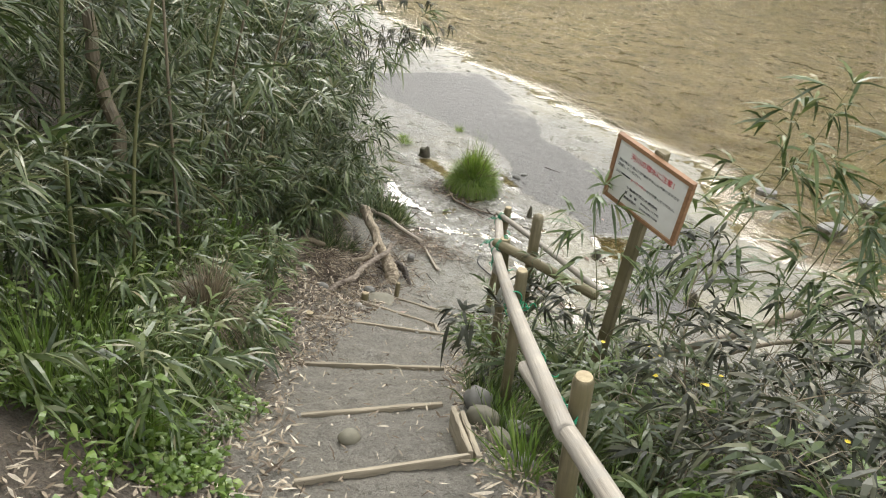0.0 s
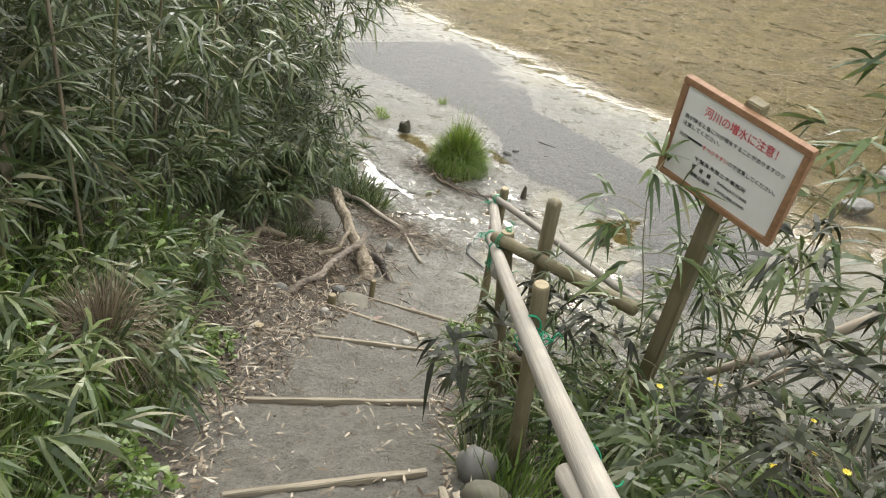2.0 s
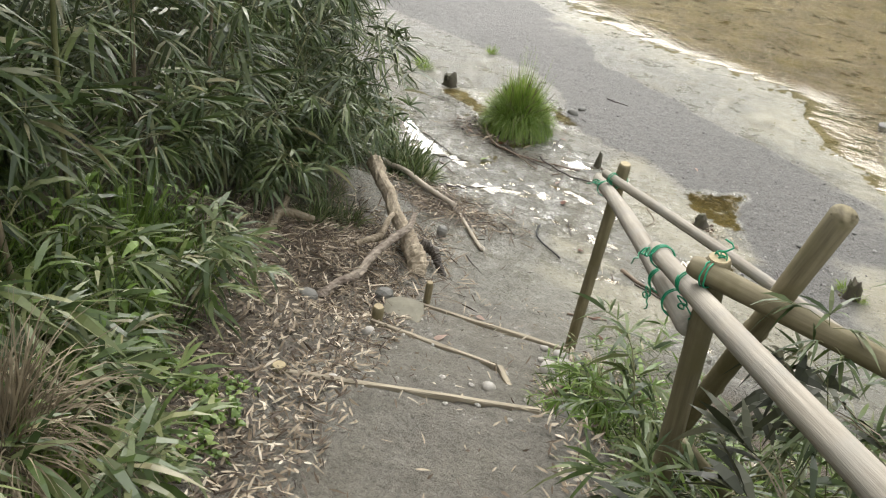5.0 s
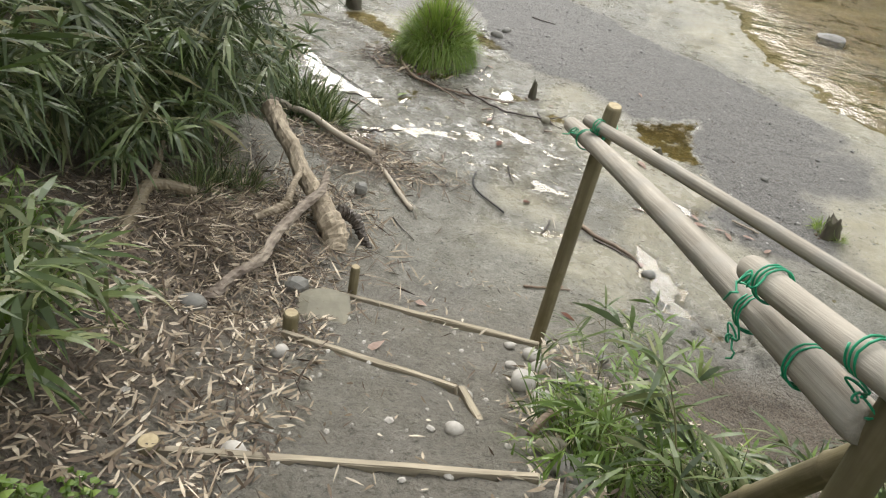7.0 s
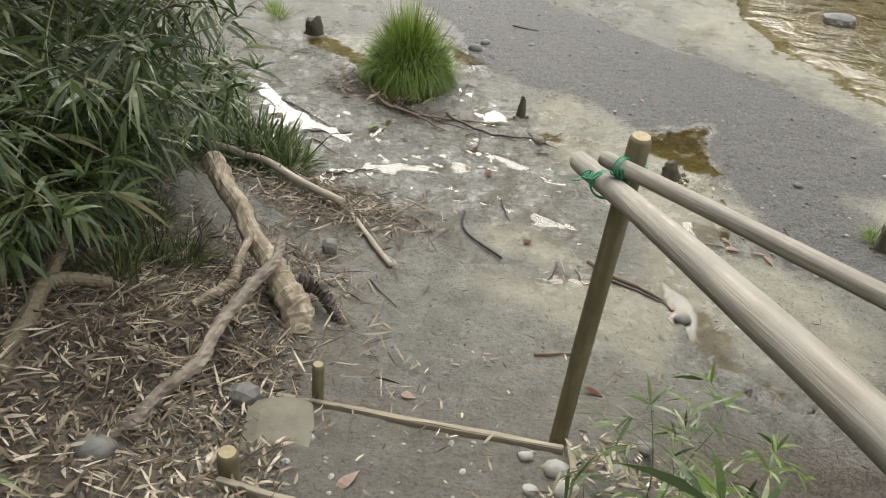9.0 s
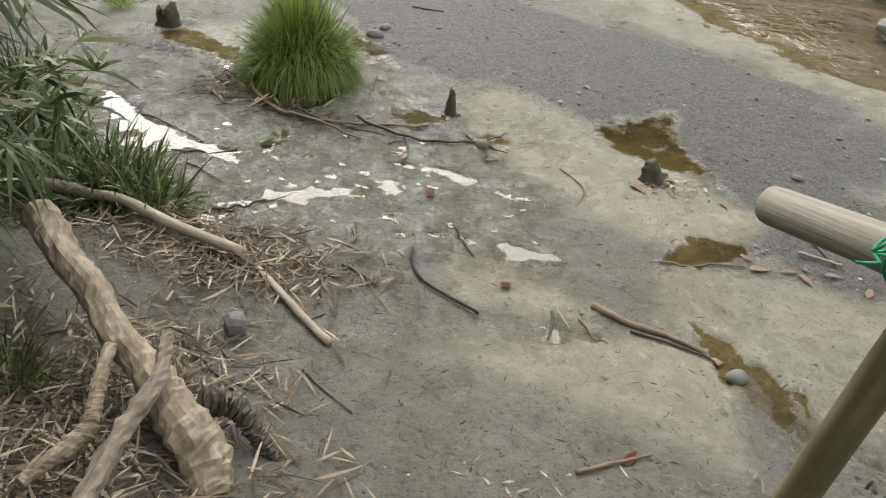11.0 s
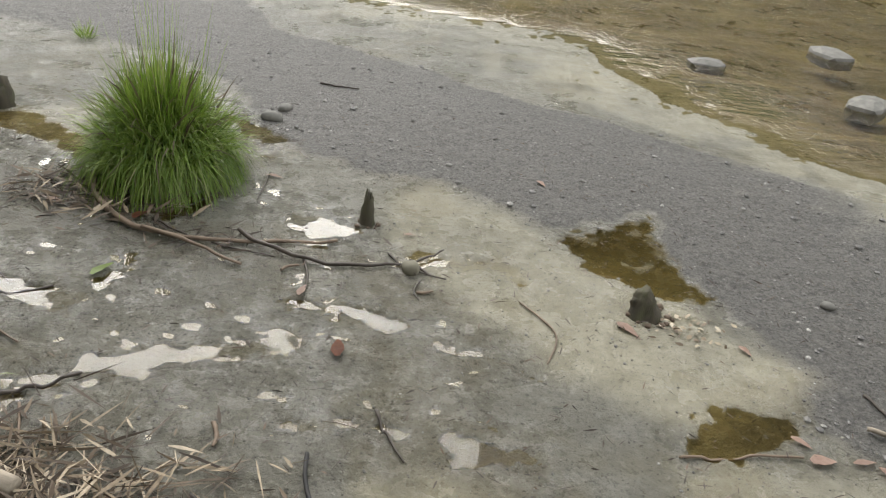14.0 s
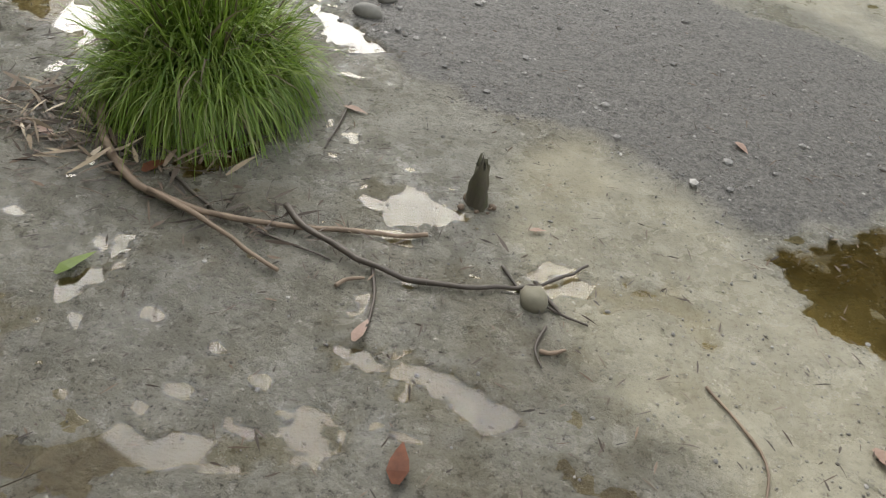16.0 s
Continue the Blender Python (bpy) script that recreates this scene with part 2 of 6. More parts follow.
STONE = plain("grey_river_stone", (0.10, 0.098, 0.085), (0.22, 0.21, 0.18), 0.7, 14, 0.8)
PALE_STONE = plain("pale_pebble", (0.30, 0.28, 0.24), (0.50, 0.47, 0.41), 0.7, 25, 0.4)
FLAT_STONE = plain("olive_flagstone", (0.12, 0.11, 0.075), (0.20, 0.185, 0.13), 0.75, 12, 0.6)
BAMBOO_LEAF = foliage("bamboo_grass_leaf", [(0.0, (0.032, 0.055, 0.013)), (0.35, (0.085, 0.13, 0.032)), (0.68, (0.165, 0.21, 0.065)), (0.9, (0.27, 0.29, 0.135)), (1.0, (0.44, 0.37, 0.21))], 0.42, 0.18)
GLOSS_LEAF = foliage("grey_green_bamboo_leaf", [(0.0, (0.035, 0.052, 0.018)), (0.4, (0.105, 0.14, 0.05)), (0.8, (0.21, 0.24, 0.11)), (1.0, (0.38, 0.35, 0.22))], 0.4, 0.16)
DARK_LEAF = foliage("willow_like_leaf", [(0.0, (0.014, 0.016, 0.006)), (0.5, (0.042, 0.047, 0.017)), (0.82, (0.095, 0.098, 0.043)), (1.0, (0.23, 0.20, 0.13))], 0.55, 0.1)
WEED_LEAF = foliage("bright_weed_leaf", [(0.0, (0.075, 0.135, 0.018)), (0.6, (0.19, 0.30, 0.05)), (1.0, (0.33, 0.42, 0.12))], 0.42, 0.3)
GRASS_LEAF = foliage("fresh_grass_blade", [(0.0, (0.11, 0.20, 0.02)), (0.5, (0.27, 0.40, 0.055)), (0.93, (0.40, 0.50, 0.12)), (1.0, (0.45, 0.42, 0.22))], 0.45, 0.42)
DEAD_GRASS = foliage("straw_coloured_grass", [(0.0, (0.13, 0.10, 0.06)), (1.0, (0.34, 0.28, 0.18))], 0.8, 0.15)
CHIPS = litter_material("dry_leaf_litter", [(0.0, (0.08, 0.055, 0.035)), (0.4, (0.24, 0.185, 0.12)), (0.7, (0.44, 0.37, 0.26)), (1.0, (0.72, 0.64, 0.50))])
STRAW = litter_material("broken_reed_straw", [(0.0, (0.035, 0.024, 0.015)), (0.5, (0.12, 0.085, 0.052)), (0.8, (0.30, 0.235, 0.15)), (1.0, (0.58, 0.49, 0.36))])
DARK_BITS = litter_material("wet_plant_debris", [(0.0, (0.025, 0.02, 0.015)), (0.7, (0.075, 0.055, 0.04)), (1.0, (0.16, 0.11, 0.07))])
RUST_LEAF = plain("rust_brown_leaf", (0.10, 0.028, 0.008), (0.20, 0.062, 0.02), 0.65, 40, 0.2)
PINK_LEAF = plain("pale_pinkish_dead_leaf", (0.36, 0.24, 0.18), (0.55, 0.40, 0.32), 0.6, 40, 0.2)
GRIT = litter_material("river_gravel", [(0.0, (0.12, 0.117, 0.11)), (0.6, (0.20, 0.195, 0.18)), (0.93, (0.32, 0.31, 0.28)), (1.0, (0.5, 0.48, 0.44))], 0.6)
BOARD_FACE = plain("off_white_sign_panel", (0.60, 0.585, 0.52), (0.70, 0.685, 0.62), 0.5, 6, 0.05)
SIGN_EDGE = wood("orange_brown_sign_frame", (0.20, 0.10, 0.045), (0.36, 0.20, 0.10), 0.7)
INK_RED = plain("faded_red_ink", (0.50, 0.03, 0.035), (0.58, 0.05, 0.05), 0.6, 20, 0.0)
INK_BLACK = plain("black_ink", (0.02, 0.02, 0.02), (0.035, 0.035, 0.033), 0.6, 20, 0.0)
BLACK_TUBE = plain("black_cable_skin", (0.012, 0.012, 0.012), (0.03, 0.028, 0.026), 0.75, 30, 0.1)
YELLOW = plain("yellow_petal", (0.55, 0.42, 0.01), (0.7, 0.55, 0.03), 0.6, 30, 0.0)
WOODS = foliage("far_woodland_canopy", [(0.0, (0.03, 0.05, 0.02)), (1.0, (0.07, 0.10, 0.035))], 0.8, 0.1)

# ---- mesh helpers ----
rng = np.random.default_rng(7)


def mesh_from(name, verts, faces, mat, smooth=False):
    me = bpy.data.meshes.new(name)
    me.from_pydata([tuple(v) for v in verts], [], [tuple(int(i) for i in f) for f in faces])
    me.materials.append(mat)
    if smooth:
        me.polygons.foreach_set("use_smooth", [True] * len(me.polygons))
    me.update()
    return me


def part(name, bm, mat, parent, label=""):
    """One mesh object from a bmesh or a ready mesh, under a thing or a part."""
    if isinstance(bm, bpy.types.Mesh):
        me = bm
    else:
        me = bpy.data.meshes.new(name)
        bm.to_mesh(me)
        bm.free()
        me.materials.append(mat)
    ob = new(name, me)
    ob.parent = parent
    if label:
        ob["label"] = label
    return ob


def thing(name, m, label, category, group="", kind=""):
    ob = new(name)
    ob.matrix_world = m
    ob.empty_display_size = 0.1
    return tagged(ob, label, category, group, kind)


def along(a, b):
    """A pose at a whose z axis runs towards b."""
    q = (Vector(b) - Vector(a)).to_track_quat("Z", "Y")
    return Matrix.Translation(a) @ q.to_matrix().to_4x4()


def tube(points, radii, sides=10, rough=0.0, seed=0, caps=True):
    """A round stick through the points, one radius each, with an uneven skin. Returns vertices and faces."""
    r = np.random.default_rng(seed)
    pts = [Vector(p) for p in points]
    verts, faces = [], []
    side = Vector((1, 0, 0))
    for i, p in enumerate(pts):
        d = (pts[min(i + 1, len(pts) - 1)] - pts[max(i - 1, 0)]).normalized()
        side = (side - d * side.dot(d))
        if side.length < 0.05:
            side = d.orthogonal()
        side.normalize()
        up = d.cross(side)
        for k in range(sides):
            a = 2 * math.pi * k / sides
            rad = radii[i] * (1 + rough * r.normal())
            verts.append(p + side * math.cos(a) * rad + up * math.sin(a) * rad)
    for i in range(len(pts) - 1):
        for k in range(sides):
            k2 = (k + 1) % sides
            faces.append((i * sides + k, i * sides + k2, (i + 1) * sides + k2, (i + 1) * sides + k))
    if caps:
        faces.append(tuple(range(sides))[::-1])
        faces.append(tuple((len(pts) - 1) * sides + k for k in range(sides)))
    return verts, faces


def smooth_line(points, n):
    """n points on a smooth curve through the given ones."""
    p = np.array(points, float)
    t = np.linspace(0, len(p) - 1, n)
    i = np.clip(t.astype(int), 0, len(p) - 2)
    f = (t - i)[:, None]
    p0, p1, p2, p3 = p[np.maximum(i - 1, 0)], p[i], p[i + 1], p[np.minimum(i + 2, len(p) - 1)]
    return 0.5 * (2 * p1 + (p2 - p0) * f + (2 * p0 - 5 * p1 + 4 * p2 - p3) * f ** 2 + (3 * p1 - p0 - 3 * p2 + p3) * f ** 3)


def log_mesh(name, length, r0, r1, mat, seed=0, sides=16, bend=0.01, rough=0.012, rings=14):
    """A straight debarked log along z with a rounded end, slight bend and knots."""
    r = np.random.default_rng(seed)
    a, b = r.normal(0, bend, 2)
    zs = [0.0, 0.006] + list(np.linspace(0.02, length - 0.02, rings)) + [length - 0.006, length]
    pts, rad = [], []
    for z in zs:
        t = z / length
        k = math.sin(math.pi * t)
        pts.append((a * k, b * k, z))
        edge = 0.82 if z in (0.0, length) else (0.95 if z in (0.006, length - 0.006) else 1.0)
        rad.append((r0 + (r1 - r0) * t) * edge * (1 + r.normal(0, 0.012)))
    v, f = tube(pts, rad, sides, rough, seed)
    return mesh_from(name, v, f, mat, True)


def box(lx, ly, lz, bevel=0.003, jitter=0.0, seed=0, cuts=0):
    bm = bmesh.new()
    bmesh.ops.create_cube(bm, size=1)
    bmesh.ops.scale(bm, vec=(lx, ly, lz), verts=bm.verts)
    if cuts:
        bmesh.ops.subdivide_edges(bm, edges=[e for e in bm.edges if abs((e.verts[0].co - e.verts[1].co).normalized()[2 if lz > lx else 0]) > 0.9], cuts=cuts)
    if bevel:
        bmesh.ops.bevel(bm, geom=[e for e in bm.edges if e.is_manifold and e.calc_face_angle(0) > 0.5], offset=bevel, segments=2, affect="EDGES")
    if jitter:
        r = np.random.default_rng(seed)
        for w in bm.verts:
            w.co += Vector(r.normal(0, jitter, 3))
    return bm


def stone_mesh(name, size, mat, seed, boxy=0.0, sub=2):
    bm = bmesh.new()
    bmesh.ops.create_icosphere(bm, subdivisions=sub, radius=1)
    off = Vector((seed * 3.1, seed * 1.7, 0))
    for w in bm.verts:
        n = w.co.normalized()
        c = n * (1 + 0.28 * noise.noise(n * 1.2 + off) + 0.1 * noise.noise(n * 3 + off))
        if boxy:
            m = max(abs(n.x), abs(n.y), abs(n.z))
            c = c.lerp(n / m * 0.85, boxy)
        w.co = Vector((c.x * size[0], c.y * size[1], c.z * size[2])) / 2
    me = bpy.data.meshes.new(name)
    bm.to_mesh(me)
    bm.free()
    me.materials.append(mat)
    if boxy < 0.5:
        me.polygons.foreach_set("use_smooth", [True] * len(me.polygons))
    return me


def blades(base, dirs, length, width, droop, twist=None, segs=3):
    """Many narrow leaves at once: arrays of base points, directions, lengths, widths and droops. Returns vertices and faces."""
    base, dirs = np.asarray(base, float), np.asarray(dirs, float)
    n = len(base)
    dirs = dirs / np.linalg.norm(dirs, axis=1)[:, None]
    length, width, droop = (np.broadcast_to(np.asarray(a, float), (n,)) for a in (length, width, droop))
    side = np.cross(dirs, [0, 0, 1.0])
    bad = np.linalg.norm(side, axis=1) < 1e-3
    side[bad] = (1, 0, 0)
    side /= np.linalg.norm(side, axis=1)[:, None]
    if twist is not None:
        nrm = np.cross(side, dirs)
        side = side * np.cos(twist)[:, None] + nrm * np.sin(twist)[:, None]
    fold = np.cross(side, dirs)
    prof = [0.35, 1.0, 0.85, 0.45] if segs == 4 else [0.4, 1.0, 0.65]
    V = []
    for k in range(segs):
        t = k / segs
        c = base + dirs * (length * t)[:, None]
        c[:, 2] -= droop * length * t * t
        w = (width * 0.5 * prof[k])[:, None]
        V.append(c - side * w + fold * w * 0.25)
        V.append(c + side * w + fold * w * 0.25)
    tip = base + dirs * length[:, None]
    tip[:, 2] -= droop * length
    V.append(tip)
    V = np.stack(V, 1)
    per = 2 * segs + 1
    F = []
    for k in range(segs - 1):
        F.append((2 * k, 2 * k + 1, 2 * k + 3, 2 * k + 2))
    o = np.arange(n) * per
    quads = [np.stack([o + i for i in f], 1) for f in F]
    tri = np.stack([o + 2 * segs - 2, o + 2 * segs - 1, o + 2 * segs], 1)
    faces = [tuple(q) for qs in quads for q in qs.tolist()] + [tuple(q) for q in tri.tolist()]
    return V.reshape(-1, 3), faces


class Heap:
    """Gathers many small pieces into one mesh."""

    def __init__(self):
        self.v, self.f, self.n = [], [], 0

    def add(self, v, f):
        v = np.asarray(v, float).reshape(-1, 3)
        self.v.append(v)
        self.f += [tuple(i + self.n for i in q) for q in f]
        self.n += len(v)

    def mesh(self, name, mat, smooth=False):
        return mesh_from(name, np.concatenate(self.v), self.f, mat, smooth)


# ---- lie of the land ----
def lattice(x, y, seed):
    """Smooth value noise on arrays, about -1 to 1."""
    g = np.random.default_rng(seed).uniform(-1, 1, (64, 64))
    xi, yi = np.floor(x).astype(int), np.floor(y).astype(int)
    fx, fy = x - xi, y - yi
    fx, fy = fx * fx * (3 - 2 * fx), fy * fy * (3 - 2 * fy)
    a, b = g[xi % 64, yi % 64], g[(xi + 1) % 64, yi % 64]
    c, d = g[xi % 64, (yi + 1) % 64], g[(xi + 1) % 64, (yi + 1) % 64]
    return (a * (1 - fx) + b * fx) * (1 - fy) + (c * (1 - fx) + d * fx) * fy


def rough_land(x, y, size, octaves, seed):
    out, amp = np.zeros_like(x), 1.0
    for k in range(octaves):
        out = out + amp * lattice(x / size + 7.3 * k, y / size + 3.1 * k, seed + k)
        size, amp = size * 0.5, amp * 0.55
    return out


def step01(a, b, x):
    t = np.clip((x - a) / (b - a), 0, 1)
    return t * t * (3 - 2 * t)


def side_of(x, y, line):
    """Signed distance to an open line: positive on its left, seen along it."""
    best = np.full(x.shape, 1e9)
    sign = np.ones(x.shape)
    for (ax, ay), (bx, by) in zip(line[:-1], line[1:]):
        dx, dy = bx - ax, by - ay
        t = np.clip(((x - ax) * dx + (y - ay) * dy) / (dx * dx + dy * dy), 0, 1)
        d = np.hypot(x - ax - t * dx, y - ay - t * dy)
        s = np.where(dx * (y - ay) - dy * (x - ax) >= 0, 1.0, -1.0)
        near = d < best
        best, sign = np.where(near, d, best), np.where(near, s, sign)
    return best * sign


def inside(x, y, ring):
    """Signed distance to a closed outline: positive inside."""
    d = np.abs(side_of(x, y, ring + ring[:1]))
    odd = np.zeros(x.shape, bool)
    for (ax, ay), (bx, by) in zip(ring, ring[1:] + ring[:1]):
        if ay != by:
            odd ^= ((ay > y) != (by > y)) & (x < (bx - ax) * (y - ay) / (by - ay) + ax)
    return np.where(odd, d, -d)


# step boards: left end, right end, from the top of the flight to the bottom; heights are the boards' top edges
STEPS = [
    ((1.50, -3.20, 1.74), (2.03, -2.76, 1.81)),
    ((1.107, -2.586, 1.465), (1.664, -2.204, 1.54)),
    ((0.561, -1.794, 1.082), (1.34, -1.43, 1.165)),
    ((0.09, -1.04, 0.865), (1.085, -0.752, 0.941)),
    ((0.033, -0.192, 0.567), (0.73, -0.24, 0.635)),
    ((-0.069, 0.35, 0.347), (0.928, 0.359, 0.419)),
]
LEFT_EDGE = [(3.2, -7.5), (1.9, -4.2), (1.3, -3.2), (0.85, -2.65), (0.40, -1.95), (0.12, -1.1), (-0.08, -0.3), (-0.35, 0.35), (-0.75, 1.0), (-1.35, 1.9), (-2.1, 3.1), (-3.0, 4.7), (-5.4, 7.2), (-10.5, 14.0), (-40, 50)]
RIGHT_EDGE = [(4.6, -7.5), (3.1, -4.2), (2.25, -2.95), (1.85, -2.2), (1.5, -1.5), (1.25, -0.85), (1.0, -0.25), (1.05, 0.35), (1.15, 0.8), (1.6, 1.2), (60, 1.2)]
RIVER = [(60, -3.0), (14, 1.2), (8, 2.8), (4.4, 4.2), (3.13, 4.99), (2.61, 5.24), (2.35, 5.7), (2.27, 6.4), (1.84, 7.6), (0.1, 8.3), (-1.6, 9.4), (-3.6, 10.6), (-9.4, 15.2), (-40, 40)]
WATER_LEVEL = -0.006
# pools on the flat: how brown the bed is, and the outline, placed to fit the camera's view
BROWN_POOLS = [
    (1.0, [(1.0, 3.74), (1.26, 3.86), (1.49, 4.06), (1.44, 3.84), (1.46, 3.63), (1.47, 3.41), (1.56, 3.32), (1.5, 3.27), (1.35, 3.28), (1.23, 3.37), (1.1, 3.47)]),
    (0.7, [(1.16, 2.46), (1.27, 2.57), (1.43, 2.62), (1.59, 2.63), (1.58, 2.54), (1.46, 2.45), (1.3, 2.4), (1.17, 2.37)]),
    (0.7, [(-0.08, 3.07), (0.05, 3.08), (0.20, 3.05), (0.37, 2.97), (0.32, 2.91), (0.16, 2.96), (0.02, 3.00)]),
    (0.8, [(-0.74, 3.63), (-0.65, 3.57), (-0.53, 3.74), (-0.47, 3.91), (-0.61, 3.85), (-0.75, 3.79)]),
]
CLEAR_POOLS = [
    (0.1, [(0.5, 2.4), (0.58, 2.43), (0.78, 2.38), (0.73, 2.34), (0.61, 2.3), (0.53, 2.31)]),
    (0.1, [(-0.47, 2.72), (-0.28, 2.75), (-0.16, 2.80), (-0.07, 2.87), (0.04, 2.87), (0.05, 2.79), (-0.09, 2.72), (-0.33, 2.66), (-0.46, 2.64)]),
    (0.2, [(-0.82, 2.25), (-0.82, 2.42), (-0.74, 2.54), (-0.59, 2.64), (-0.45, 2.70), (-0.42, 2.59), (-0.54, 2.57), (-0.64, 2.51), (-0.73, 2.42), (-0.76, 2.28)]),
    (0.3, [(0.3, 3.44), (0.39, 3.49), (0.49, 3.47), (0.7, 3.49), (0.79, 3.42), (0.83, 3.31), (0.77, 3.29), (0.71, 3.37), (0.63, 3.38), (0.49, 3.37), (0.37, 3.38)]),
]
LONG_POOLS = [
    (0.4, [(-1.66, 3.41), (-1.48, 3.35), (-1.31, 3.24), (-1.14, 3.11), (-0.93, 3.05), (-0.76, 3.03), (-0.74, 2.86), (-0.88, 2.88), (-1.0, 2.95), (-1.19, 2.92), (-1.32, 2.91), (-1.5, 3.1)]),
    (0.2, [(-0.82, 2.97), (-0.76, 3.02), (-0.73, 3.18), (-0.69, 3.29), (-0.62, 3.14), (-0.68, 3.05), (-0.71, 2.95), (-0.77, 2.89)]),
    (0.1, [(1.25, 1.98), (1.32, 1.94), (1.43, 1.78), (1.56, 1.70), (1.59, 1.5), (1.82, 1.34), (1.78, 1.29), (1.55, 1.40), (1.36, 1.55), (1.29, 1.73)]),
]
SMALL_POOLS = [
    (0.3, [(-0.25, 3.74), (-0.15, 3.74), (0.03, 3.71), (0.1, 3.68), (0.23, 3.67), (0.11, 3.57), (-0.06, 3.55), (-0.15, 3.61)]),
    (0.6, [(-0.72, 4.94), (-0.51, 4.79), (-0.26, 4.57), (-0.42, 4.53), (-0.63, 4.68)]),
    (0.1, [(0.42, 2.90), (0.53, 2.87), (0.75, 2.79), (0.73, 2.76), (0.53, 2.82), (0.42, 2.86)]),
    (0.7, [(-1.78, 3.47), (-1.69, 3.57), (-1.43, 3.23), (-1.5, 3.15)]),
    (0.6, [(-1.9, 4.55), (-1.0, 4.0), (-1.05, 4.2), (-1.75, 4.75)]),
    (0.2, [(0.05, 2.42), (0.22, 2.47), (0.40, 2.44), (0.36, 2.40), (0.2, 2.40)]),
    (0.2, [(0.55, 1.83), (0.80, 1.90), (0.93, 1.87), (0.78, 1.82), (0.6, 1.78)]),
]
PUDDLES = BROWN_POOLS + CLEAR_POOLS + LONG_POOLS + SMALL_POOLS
SLABS = [
    [(0.21, 3.98), (0.46, 4.18), (0.78, 3.95), (0.96, 3.74), (1.05, 3.47), (1.38, 3.29), (1.56, 3.04), (1.69, 2.81), (1.61, 2.65), (1.41, 2.63), (1.17, 2.49), (1.01, 2.62), (0.82, 2.79), (0.61, 3.09), (0.29, 3.57)],
    [(1.13, 2.36), (1.42, 2.39), (1.67, 2.42), (1.84, 2.29), (2.2, 1.9), (2.1, 1.4), (1.64, 1.5), (1.41, 1.80), (1.27, 1.96), (1.17, 2.06), (1.1, 2.21)],
    [(0.31, 2.17), (0.5, 2.24), (0.91, 2.01), (0.83, 1.97), (0.51, 1.95), (0.3, 1.97)],
    [(0.38, 1.78), (0.7, 1.83), (1.09, 1.87), (1.25, 1.78), (1.35, 1.6), (1.2, 1.25), (0.86, 1.45), (0.52, 1.52), (0.33, 1.64)],
    [(2.3, 3.2), (3.2, 3.6), (3.4, 2.2), (2.5, 2.3)],
    [(-1.9, 4.6), (-1.0, 5.2), (-0.75, 4.7), (-1.3, 4.2)],
]
GRAVEL = [(-5.3, 7.6), (-1.88, 6.19), (-1.4, 6.01), (-0.78, 5.4), (-0.44, 4.65), (0.06, 4.26), (0.46, 4.22), (0.78, 3.97), (0.96, 3.77), (1.48, 4.08), (1.47, 3.65), (1.55, 3.33), (1.70, 2.88), (1.63, 2.63), (1.69, 2.49), (1.85, 2.33), (2.6, 2.3), (2.87, 4.45), (2.41, 4.70), (1.99, 5.05), (1.51, 5.43), (0.95, 5.67), (0.35, 6.22), (-0.8, 6.92), (-1.4, 8.2), (-3.4, 10.2)]


